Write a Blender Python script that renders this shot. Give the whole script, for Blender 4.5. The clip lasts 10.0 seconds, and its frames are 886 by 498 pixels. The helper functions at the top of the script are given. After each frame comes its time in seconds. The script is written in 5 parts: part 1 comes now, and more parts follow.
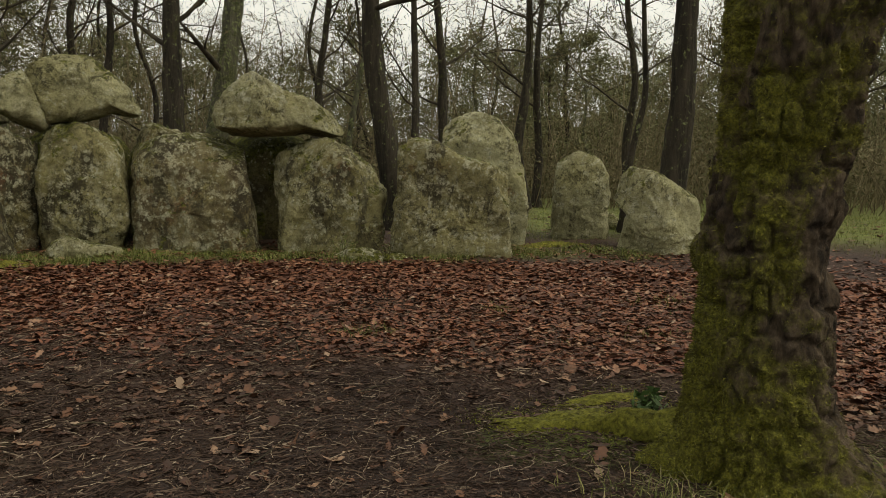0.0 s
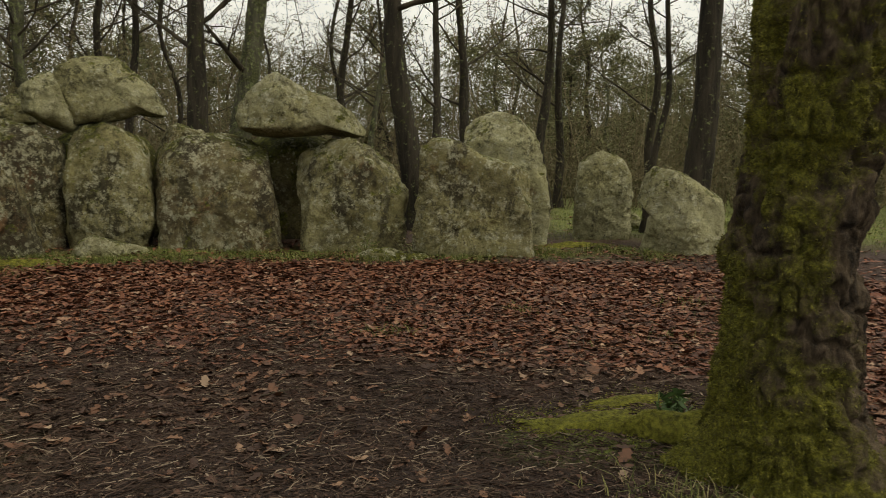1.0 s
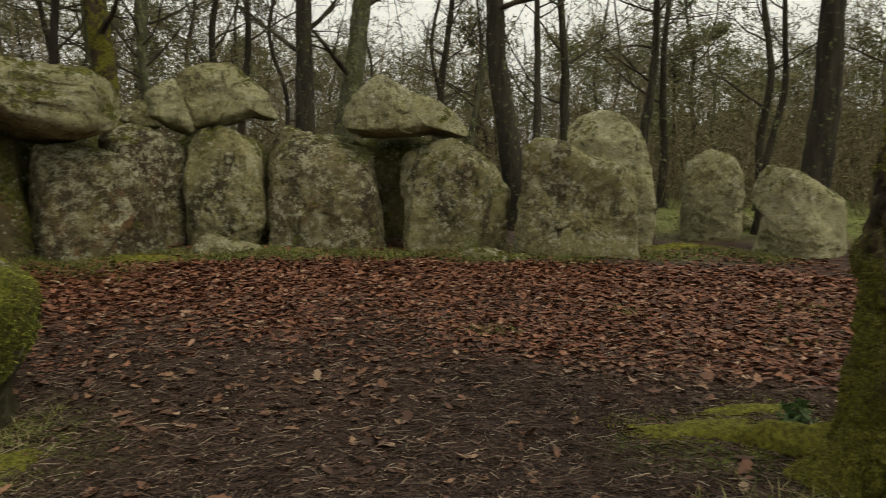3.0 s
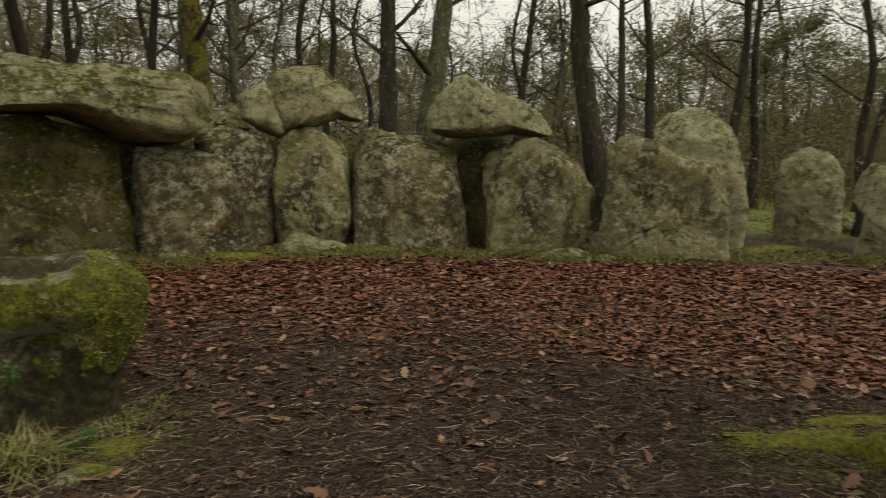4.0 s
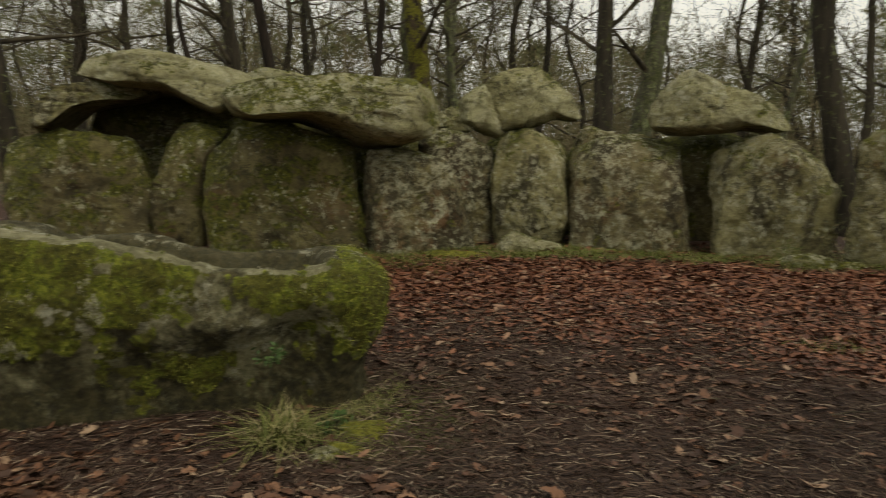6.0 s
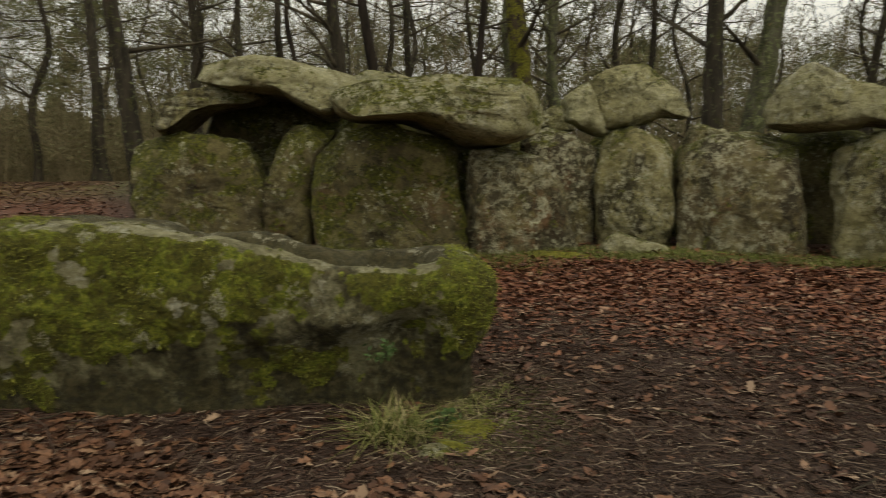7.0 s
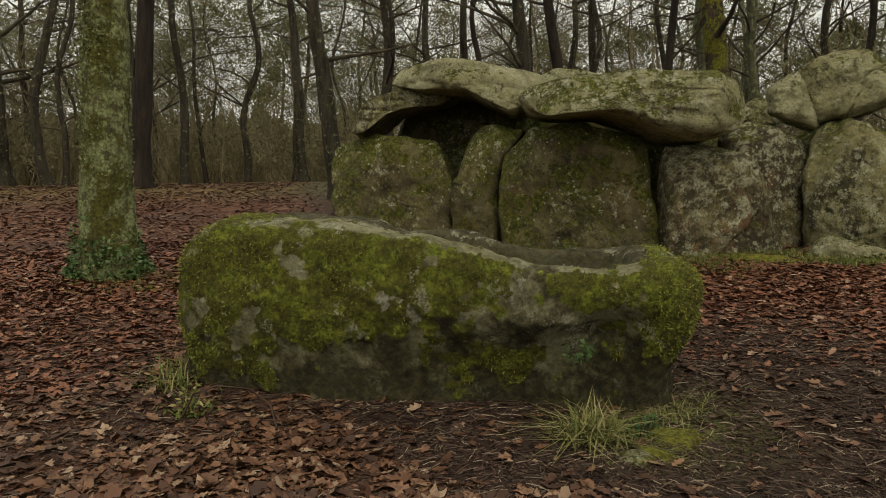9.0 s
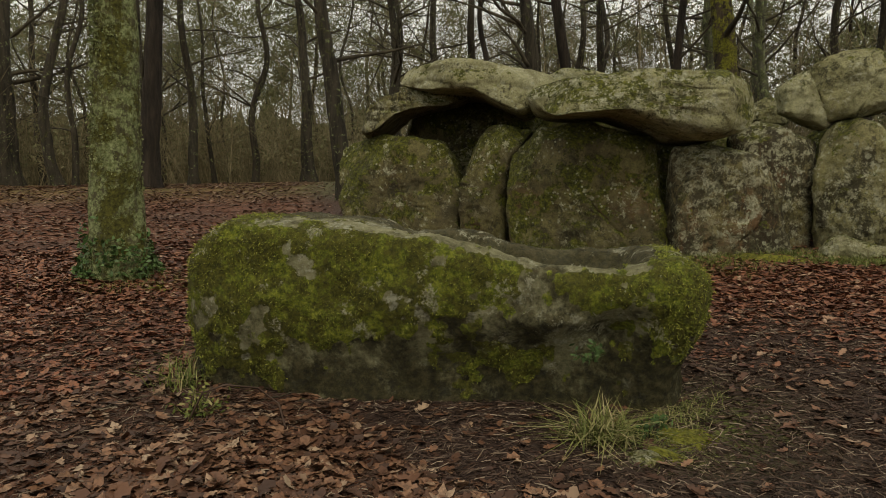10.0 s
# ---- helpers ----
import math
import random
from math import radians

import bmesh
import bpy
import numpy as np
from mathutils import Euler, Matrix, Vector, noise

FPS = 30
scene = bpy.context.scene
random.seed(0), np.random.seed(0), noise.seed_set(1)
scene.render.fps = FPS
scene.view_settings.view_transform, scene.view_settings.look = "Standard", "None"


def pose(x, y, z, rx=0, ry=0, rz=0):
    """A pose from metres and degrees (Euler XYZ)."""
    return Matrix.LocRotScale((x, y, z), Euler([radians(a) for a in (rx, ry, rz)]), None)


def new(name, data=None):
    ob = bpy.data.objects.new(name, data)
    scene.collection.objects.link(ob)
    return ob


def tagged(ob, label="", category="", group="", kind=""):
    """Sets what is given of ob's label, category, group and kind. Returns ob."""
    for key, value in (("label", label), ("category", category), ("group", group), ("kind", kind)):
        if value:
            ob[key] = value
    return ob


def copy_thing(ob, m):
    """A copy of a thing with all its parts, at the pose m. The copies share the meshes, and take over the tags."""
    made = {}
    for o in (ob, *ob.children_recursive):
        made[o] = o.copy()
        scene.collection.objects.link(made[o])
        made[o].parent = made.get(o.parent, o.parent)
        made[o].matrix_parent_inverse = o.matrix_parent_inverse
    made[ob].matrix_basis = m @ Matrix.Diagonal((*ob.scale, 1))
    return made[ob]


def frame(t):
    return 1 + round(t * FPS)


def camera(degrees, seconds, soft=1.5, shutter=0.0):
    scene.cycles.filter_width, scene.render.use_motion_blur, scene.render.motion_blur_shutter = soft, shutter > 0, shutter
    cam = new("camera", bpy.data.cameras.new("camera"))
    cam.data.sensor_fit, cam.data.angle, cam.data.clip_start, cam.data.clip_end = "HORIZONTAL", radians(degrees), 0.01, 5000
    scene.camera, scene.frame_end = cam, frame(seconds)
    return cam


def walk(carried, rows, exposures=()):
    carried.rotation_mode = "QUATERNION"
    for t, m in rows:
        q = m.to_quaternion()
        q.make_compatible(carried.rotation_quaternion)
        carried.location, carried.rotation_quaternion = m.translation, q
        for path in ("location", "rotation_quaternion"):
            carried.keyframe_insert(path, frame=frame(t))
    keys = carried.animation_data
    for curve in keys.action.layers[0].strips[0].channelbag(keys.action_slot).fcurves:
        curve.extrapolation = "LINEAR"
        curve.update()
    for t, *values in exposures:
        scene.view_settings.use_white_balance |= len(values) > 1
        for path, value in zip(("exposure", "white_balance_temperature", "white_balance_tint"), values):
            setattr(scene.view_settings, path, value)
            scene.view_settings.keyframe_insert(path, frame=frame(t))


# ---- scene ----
cam = camera(62.7, 10.0, soft=0.7, shutter=0.8)
# seconds, eye x, y, z, yaw, pitch, roll
ROWS = [
    (0.0, 0.000, 0.000, 1.350, 0.00, -5.69, 0.57),
    (0.5, -0.008, 0.000, 1.350, 0.50, -5.70, 0.58),
    (1.0, -0.021, -0.001, 1.351, 1.59, -5.71, 0.57),
    (1.5, -0.038, -0.004, 1.352, 2.89, -5.74, 0.55),
    (2.0, -0.059, -0.005, 1.352, 4.64, -5.75, 0.52),
    (2.5, -0.084, -0.009, 1.352, 6.60, -5.77, 0.46),
    (4.0, -0.192, -0.035, 1.354, 15.13, -5.86, 0.27),
    (4.5, -0.235, -0.045, 1.353, 18.55, -5.86, 0.20),
    (5.0, -0.288, -0.057, 1.350, 22.64, -5.84, 0.13),
    (5.5, -0.335, -0.077, 1.349, 26.59, -5.85, 0.04),
    (6.0, -0.387, -0.098, 1.346, 30.93, -5.82, -0.06),
    (7.5, -0.498, -0.187, 1.346, 42.76, -5.79, -0.31),
    (8.0, -0.542, -0.228, 1.344, 47.84, -5.75, -0.47),
    (8.5, -0.567, -0.252, 1.344, 51.21, -5.76, -0.57),
    (9.0, -0.574, -0.260, 1.344, 52.17, -5.76, -0.61),
    (9.5, -0.577, -0.263, 1.342, 52.49, -5.74, -0.60),
    (10.0, -0.577, -0.265, 1.342, 52.75, -5.75, -0.62),
]
EXPOSURE = -0.44
walk(cam, [(t, pose(x, y, z, 90 + p, 0, yaw) @ pose(0, 0, 0, 0, 0, roll)) for t, x, y, z, yaw, p, roll in ROWS],
     exposures=[(0.0, EXPOSURE, 8000, 2), (10.0, EXPOSURE, 8000, 2)])

# ---- overcast winter light ----
SUN_EL, SUN_AZ = 55.0, 112.0
world = bpy.data.worlds.new("overcast_sky")
scene.world = world
world.use_nodes = True
wn, wl = world.node_tree.nodes, world.node_tree.links
sky = wn.new("ShaderNodeTexSky")
sky.sky_type, sky.sun_disc = "NISHITA", False
sky.sun_elevation, sky.sun_rotation = radians(SUN_EL), radians(SUN_AZ)
sky.air_density, sky.dust_density = 1.0, 4.0
dull = wn.new("ShaderNodeHueSaturation")
dull.inputs["Saturation"].default_value = 0.25
wl.new(sky.outputs[0], dull.inputs["Color"])
cloud = wn.new("ShaderNodeMix")
cloud.data_type = "RGBA"
cloud.inputs[0].default_value = 0.8
cloud.inputs[7].default_value = (9.4, 9.8, 10.7, 1)
wl.new(dull.outputs[0], cloud.inputs[6])
wl.new(cloud.outputs[2], wn["Background"].inputs[0])
wn["Background"].inputs[1].default_value = 0.15
sun = new("sun", bpy.data.lights.new("sun", "SUN"))
sun.data.energy, sun.data.angle, sun.data.color = 1.6, radians(30), (1.0, 0.96, 0.9)
sun.matrix_world = pose(0, 0, 30, 90 - SUN_EL, 0, 180 - SUN_AZ)


# ---- materials ----
class Mat:
    """A small builder for node materials."""

    def __init__(self, name, rough=0.85, coords="Object"):
        self.m = bpy.data.materials.new(name)
        self.m.use_nodes = True
        self.n, self.l = self.m.node_tree.nodes, self.m.node_tree.links
        self.bsdf = self.n["Principled BSDF"]
        self.bsdf.inputs["Roughness"].default_value = rough
        self.bsdf.inputs["Specular IOR Level"].default_value = 0.25
        tc = self.n.new("ShaderNodeTexCoord")
        info = self.n.new("ShaderNodeObjectInfo")
        self.info = info
        add = self.n.new("ShaderNodeVectorMath")
        add.operation = "MULTIPLY_ADD"
        self.l.new(info.outputs["Random"], add.inputs[0])
        add.inputs[1].default_value = (37, 19, 11)
        self.l.new(tc.outputs[coords], add.inputs[2])
        self.co = add.outputs[0]

    def noise(self, scale, detail=5.0, rough=0.6, stretch=None, distort=0.0):
        co = self.co
        if stretch:
            mp = self.n.new("ShaderNodeMapping")
            mp.inputs["Scale"].default_value = stretch
            self.l.new(co, mp.inputs[0])
            co = mp.outputs[0]
        t = self.n.new("ShaderNodeTexNoise")
        t.inputs["Scale"].default_value, t.inputs["Detail"].default_value = scale, detail
        t.inputs["Roughness"].default_value, t.inputs["Distortion"].default_value = rough, distort
        self.l.new(co, t.inputs["Vector"])
        return t.outputs["Fac"]

    def cells(self, scale, feature="F1"):
        t = self.n.new("ShaderNodeTexVoronoi")
        t.feature = feature
        t.inputs["Scale"].default_value = scale
        self.l.new(self.co, t.inputs["Vector"])
        return t.outputs["Distance"]

    def math(self, op, a, b=0.0, c=None):
        t = self.n.new("ShaderNodeMath")
        t.operation = op
        for i, v in enumerate((a, b, c)):
            if v is None:
                continue
            if isinstance(v, (int, float)):
                t.inputs[i].default_value = v
            else:
                self.l.new(v, t.inputs[i])
        return t.outputs[0]

    def step(self, v, lo, hi):
        t = self.n.new("ShaderNodeMapRange")
        t.interpolation_type = "SMOOTHSTEP"
        t.inputs["From Min"].default_value, t.inputs["From Max"].default_value = lo, hi
        self.l.new(v, t.inputs["Value"])
        return t.outputs[0]

    def ramp(self, v, stops):
        t = self.n.new("ShaderNodeValToRGB")
        e = t.color_ramp.elements
        while len(e) < len(stops):
            e.new(0.5)
        for s, (p, c) in zip(e, stops):
            s.position, s.color = p, (*c, 1)
        self.l.new(v, t.inputs[0])
        return t.outputs[0]

    def mix(self, fac, a, b, mode="MIX"):
        t = self.n.new("ShaderNodeMix")
        t.data_type, t.blend_type = "RGBA", mode
        for i, v in ((0, fac), (6, a), (7, b)):
            if isinstance(v, (int, float)):
                t.inputs[i].default_value = v
            elif isinstance(v, tuple):
                t.inputs[i].default_value = (*v, 1)
            else:
                self.l.new(v, t.inputs[i])
        return t.outputs[2]

    def up(self):
        g = self.n.new("ShaderNodeNewGeometry")
        s = self.n.new("ShaderNodeSeparateXYZ")
        self.l.new(g.outputs["Normal"], s.inputs[0])
        return s.outputs["Z"]

    def axis(self, k):
        tc = self.n.new("ShaderNodeTexCoord")
        s = self.n.new("ShaderNodeSeparateXYZ")
        self.l.new(tc.outputs["Object"], s.inputs[0])
        return s.outputs[k]

    def island(self):
        return self.n.new("ShaderNodeNewGeometry").outputs["Random Per Island"]

    def bump(self, height, strength=0.5, dist=0.02, after=None):
        b = self.n.new("ShaderNodeBump")
        b.inputs["Strength"].default_value, b.inputs["Distance"].default_value = strength, dist
        self.l.new(height, b.inputs["Height"])
        if after:
            self.l.new(after, b.inputs["Normal"])
        self.l.new(b.outputs[0], self.bsdf.inputs["Normal"])
        return b.outputs[0]

    def done(self, color):
        if isinstance(color, tuple):
            self.bsdf.inputs["Base Color"].default_value = (*color, 1)
        else:
            self.l.new(color, self.bsdf.inputs["Base Color"])
        return self.m


def granite(name, dark, light, lichen=0.5, moss=0.3, rust=0.3, stain=0.5):
    """Weathered granite: mottled body, pale lichen crusts, dark and rusty stains, moss where it faces up."""
    m = Mat(name, 0.9)
    mid = tuple(0.55 * a + 0.45 * b for a, b in zip(dark, light))
    col = m.ramp(m.noise(2.4, 11, 0.72), [(0.38, dark), (0.5, mid), (0.64, light)])
    col = m.mix(m.math("MULTIPLY", m.step(m.noise(1.2, 9, 0.7), 0.44, 0.60), 0.6), col, m.ramp(m.noise(9, 6, 0.7), [(0.4, (0.12, 0.105, 0.035)), (0.62, (0.27, 0.24, 0.105))]))
    col = m.mix(m.step(m.noise(1.3, 8, 0.7), 0.60 - 0.16 * rust, 0.72 - 0.16 * rust), col, (0.15, 0.085, 0.045))
    col = m.mix(m.math("MULTIPLY", m.step(m.noise(1.7, 10, 0.75, (1.0, 1.0, 0.5)), 0.64 - 0.18 * stain, 0.69 - 0.17 * stain), 0.85), col, (0.04, 0.033, 0.022))
    col = m.mix(m.math("MULTIPLY", m.step(m.noise(48, 4, 0.6), 0.48, 0.64), 0.32), col, (0.045, 0.04, 0.028))
    grow = m.math("ADD", m.math("MULTIPLY", m.up(), 0.20), m.noise(2.6, 10, 0.75))
    green = m.ramp(m.noise(19, 6, 0.75), [(0.36, (0.022, 0.024, 0.006)), (0.52, (0.085, 0.088, 0.014)), (0.66, (0.19, 0.19, 0.03))])
    col = m.mix(m.step(grow, 0.81 - 0.36 * moss, 0.86 - 0.35 * moss), col, green)
    big = m.step(m.noise(1.5, 5, 0.6), 0.50 - 0.18 * lichen, 0.60 - 0.16 * lichen)
    crust = m.math("MULTIPLY", m.step(m.noise(7.5, 11, 0.78), 0.565 - 0.07 * lichen, 0.585 - 0.07 * lichen), big)
    col = m.mix(m.math("MULTIPLY", crust, 0.88), col, m.ramp(m.noise(26, 4), [(0.4, (0.27, 0.265, 0.19)), (0.6, (0.50, 0.485, 0.38))]))
    rosette = m.math("MULTIPLY", m.math("SUBTRACT", 1.0, m.step(m.cells(13), 0.16, 0.24)), m.step(m.noise(2.0, 4), 0.5, 0.56))
    col = m.mix(m.math("MULTIPLY", rosette, 0.75), col, (0.42, 0.42, 0.33))
    col = m.mix(m.math("MULTIPLY", m.step(m.noise(10, 9, 0.8), 0.535 - 0.05 * stain, 0.575 - 0.05 * stain), m.math("MULTIPLY", m.step(m.noise(1.25, 5, 0.6), 0.44, 0.58), 0.8)), col, m.ramp(m.noise(30, 4), [(0.4, (0.03, 0.027, 0.016)), (0.6, (0.085, 0.078, 0.042))]))
    spot = m.math("MULTIPLY", m.math("SUBTRACT", 1.0, m.step(m.math("ADD", m.cells(5.5), m.math("MULTIPLY", m.noise(16, 6, 0.75), 0.5)), 0.40, 0.45)), m.step(m.noise(1.7, 4), 0.56 - 0.12 * lichen, 0.62 - 0.12 * lichen))
    col = m.mix(m.math("MULTIPLY", spot, 0.8), col, m.ramp(m.noise(33, 6, 0.75), [(0.4, (0.20, 0.20, 0.145)), (0.6, (0.47, 0.465, 0.37))]))
    col = m.mix(m.math("MULTIPLY", m.step(m.noise(85, 3, 0.7), 0.56, 0.66), 0.35), col, (0.06, 0.055, 0.035))
    grime = m.ramp(m.noise(4.2, 14, 0.86), [(0.38, (0.34, 0.31, 0.22)), (0.47, (0.93, 0.93, 0.84)), (0.60, (1.0, 1.0, 0.96))])
    col = m.mix(1.0, col, grime, "MULTIPLY")
    pale = m.math("MULTIPLY", m.step(m.noise(6.5, 13, 0.84), 0.545 - 0.03 * lichen, 0.565 - 0.03 * lichen), m.step(m.noise(1.1, 4, 0.6), 0.46 - 0.1 * lichen, 0.58 - 0.1 * lichen))
    col = m.mix(m.math("MULTIPLY", pale, 0.25 + 0.5 * lichen), col, m.ramp(m.noise(50, 4, 0.7), [(0.4, (0.30, 0.285, 0.18)), (0.6, (0.54, 0.51, 0.36))]))
    n = m.bump(m.noise(5.5, 13, 0.74), 1.0, 0.07)
    m.bump(m.noise(42, 6, 0.78), 0.9, 0.02, n)
    return m.done(col)


def bark(name, dark, light, moss=0.0, mosscol=(0.11, 0.12, 0.02), lichen=0.0, ridge=7.0):
    m = Mat(name, 0.95)
    furrow = m.noise(ridge, 8, 0.65, (1, 1, 0.18), 0.4)
    col = m.ramp(furrow, [(0.32, dark), (0.68, light)])
    if lichen:
        col = m.mix(m.step(m.noise(9, 8, 0.75), 0.62 - 0.3 * lichen, 0.7 - 0.28 * lichen), col,
                    m.ramp(m.noise(30, 3), [(0.36, (0.10, 0.115, 0.045)), (0.64, (0.27, 0.30, 0.145))]))
    if moss:
        col = m.mix(m.step(m.noise(3.4, 11, 0.78), 0.66 - 0.3 * moss, 0.71 - 0.29 * moss), col,
                    m.ramp(m.noise(26, 5, 0.7), [(0.36, tuple(c * 0.25 for c in mosscol)), (0.66, mosscol)]))
    n = m.bump(furrow, 1.0, 0.14)
    m.bump(m.noise(45, 5, 0.7), 0.5, 0.012, n)
    return m.done(col)


GRANITE = granite("granite", (0.115, 0.10, 0.05), (0.42, 0.385, 0.215), 0.5, 0.57, 0.25, 0.55)
GRANITE_PALE = granite("granite_pale", (0.22, 0.205, 0.12), (0.52, 0.50, 0.325), 0.4, 0.5, 0.1, 0.3)
GRANITE_CAP = granite("granite_capstone", (0.20, 0.185, 0.10), (0.52, 0.50, 0.31), 0.4, 0.74, 0.1, 0.3)
GRANITE_LICHEN = granite("granite_lichen", (0.075, 0.056, 0.031), (0.29, 0.245, 0.14), 0.62, 0.55, 0.7, 0.9)
# browner, mossier granite, also darkened for the shade under the capstones
GRANITE_SHADE = granite("granite_shaded", (0.07, 0.057, 0.03), (0.22, 0.185, 0.10), 0.08, 0.9, 0.5, 0.55)


def moss_rock():
    """Granite with pale crusts, under moss where it grows; shade low down and in the basin is painted dark brown."""
    m = Mat("granite_mossy", 0.95)
    rock = m.ramp(m.noise(6, 11, 0.78), [(0.38, (0.09, 0.08, 0.043)), (0.5, (0.22, 0.205, 0.115)), (0.62, (0.36, 0.34, 0.21))])
    # dark brown standing in for shade at the foot and behind the front rim
    shade_brown = m.ramp(m.noise(16, 8, 0.75), [(0.4, (0.012, 0.010, 0.005)), (0.5, (0.042, 0.036, 0.013)), (0.62, (0.095, 0.076, 0.036))])
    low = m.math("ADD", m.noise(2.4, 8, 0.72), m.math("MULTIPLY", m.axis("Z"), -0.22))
    crust = m.math("MULTIPLY", m.step(m.noise(5.0, 12, 0.8), 0.555, 0.57), m.step(m.noise(1.6, 3), 0.44, 0.5))
    rock = m.mix(m.math("MULTIPLY", crust, 0.85), rock, m.ramp(m.noise(40, 4), [(0.4, (0.22, 0.215, 0.15)), (0.6, (0.42, 0.41, 0.31))]))
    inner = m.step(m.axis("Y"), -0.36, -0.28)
    rock = m.mix(m.math("MAXIMUM", m.math("MULTIPLY", m.step(low, 0.36, 0.50), 0.92), m.math("MULTIPLY", inner, 0.8)), rock, shade_brown)
    green = m.ramp(m.noise(24, 10, 0.82), [(0.36, (0.03, 0.036, 0.008)), (0.46, (0.11, 0.13, 0.019)), (0.56, (0.24, 0.265, 0.035)), (0.68, (0.40, 0.41, 0.065))])
    green = m.mix(m.math("MULTIPLY", m.step(m.noise(5.0, 8, 0.75), 0.42, 0.54), 0.9), green, m.ramp(m.noise(30, 8, 0.8), [(0.4, (0.035, 0.033, 0.009)), (0.6, (0.13, 0.12, 0.022))]))
    grown = m.n.new("ShaderNodeAttribute")
    grown.attribute_name = "moss"
    edge = m.math("ADD", grown.outputs["Fac"], m.math("MULTIPLY", m.math("SUBTRACT", m.noise(8, 11, 0.8), 0.5), 2.4))
    col = m.mix(m.step(edge, 0.36, 0.58), rock, green)
    plate = m.math("MULTIPLY", m.step(m.noise(4.4, 12, 0.78), 0.575, 0.59), m.step(m.axis("Z"), 0.1, 0.4))
    col = m.mix(m.math("MULTIPLY", plate, 0.8), col, m.ramp(m.noise(60, 4, 0.7), [(0.4, (0.17, 0.16, 0.10)), (0.6, (0.48, 0.46, 0.34))]))
    n = m.bump(m.noise(9, 12, 0.76), 1.0, 0.06)
    m.bump(m.noise(70, 5, 0.75), 1.0, 0.018, n)
    return m.done(col)


GRANITE_MOSS = moss_rock()
BARK_MOSS = bark("bark_mossy", (0.008, 0.006, 0.004), (0.075, 0.052, 0.032), 0.72, (0.20, 0.19, 0.024), ridge=11.0)


def oak_moss():
    """Dark furrowed bark under a fuzzy coat of moss where it grows."""
    m = Mat("bark_oak_mossy", 0.97)
    furrow = m.noise(13, 10, 0.7, (1, 1, 0.35), 0.5)
    wood = m.ramp(furrow, [(0.38, (0.022, 0.016, 0.011)), (0.5, (0.085, 0.06, 0.04)), (0.66, (0.20, 0.15, 0.10))])
    fuzz = m.noise(38, 10, 0.82)
    green = m.ramp(fuzz, [(0.38, (0.045, 0.043, 0.009)), (0.5, (0.135, 0.13, 0.02)), (0.62, (0.28, 0.265, 0.04))])
    grown = m.n.new("ShaderNodeAttribute")
    grown.attribute_name = "moss"
    edge = m.math("ADD", grown.outputs["Fac"], m.math("MULTIPLY", m.math("SUBTRACT", m.noise(15, 9, 0.8), 0.5), 1.6))
    col = m.mix(m.step(edge, 0.25, 0.95), wood, green)
    col = m.mix(m.math("MULTIPLY", m.step(m.noise(22, 4), 0.69, 0.72), 0.5), col, (0.22, 0.25, 0.15))
    n = m.bump(furrow, 1.0, 0.05)
    m.bump(fuzz, 1.0, 0.03, n)
    return m.done(col)


OAK_MOSS = oak_moss()
MOSS_ROOT = bark("root_moss", (0.04, 0.035, 0.012), (0.10, 0.09, 0.03), 1.2, (0.24, 0.23, 0.035))
BARK_DARK = bark("bark_dark", (0.012, 0.010, 0.007), (0.062, 0.05, 0.035), 0.3, (0.08, 0.08, 0.028), 0.18)
BARK_RED = bark("bark_reddish", (0.008, 0.006, 0.0045), (0.04, 0.029, 0.021), 0.0)
BARK_GREEN = bark("bark_greenish", (0.04, 0.038, 0.025), (0.13, 0.125, 0.085), 0.5, (0.13, 0.14, 0.06), 0.4)
BARK_LICHEN = bark("bark_lichen", (0.04, 0.036, 0.018), (0.12, 0.11, 0.055), 0.62, (0.11, 0.105, 0.022), 0.62)


def twig_material(name, a, b):
    m = Mat(name, 0.95)
    return m.done(m.ramp(m.noise(3.0, 3), [(0.35, a), (0.65, b)]))


TWIG = twig_material("twigs", (0.022, 0.018, 0.012), (0.075, 0.062, 0.04))
BRUSH = twig_material("brushwood", (0.085, 0.072, 0.04), (0.24, 0.195, 0.115))


def leaf_material(name, stops, rough=0.7, worn=0.0):
    m = Mat(name, rough)
    col = m.ramp(m.island(), stops)
    if worn:
        col = m.mix(m.math("MULTIPLY", m.step(m.noise(22, 4, 0.7), 0.42, 0.64), worn), col, (0.035, 0.02, 0.013))
    return m.done(m.mix(m.math("MULTIPLY", m.noise(75, 3), 0.45), col, (0.03, 0.018, 0.012)))


DEAD_LEAF = leaf_material("dead_oak_leaf", [(0.0, (0.06, 0.022, 0.014)), (0.35, (0.15, 0.052, 0.03)), (0.65, (0.235, 0.085, 0.045)),
                                            (0.88, (0.31, 0.13, 0.07)), (1.0, (0.42, 0.28, 0.19))], 0.55, 0.55)
BROWN_LEAF = leaf_material("brown_oak_leaf", [(0.0, (0.045, 0.02, 0.013)), (0.35, (0.115, 0.052, 0.03)), (0.65, (0.185, 0.085, 0.047)), (0.88, (0.27, 0.145, 0.085)), (1.0, (0.40, 0.28, 0.19))], 0.55, 0.55)
NEEDLE = leaf_material("pine_needle", [(0.0, (0.075, 0.085, 0.034)), (0.6, (0.15, 0.16, 0.065)), (1.0, (0.23, 0.22, 0.10))])
SCRUB_LEAF = leaf_material("scrub_leaf", [(0.0, (0.08, 0.082, 0.035)), (0.5, (0.14, 0.14, 0.06)), (1.0, (0.23, 0.19, 0.10))])
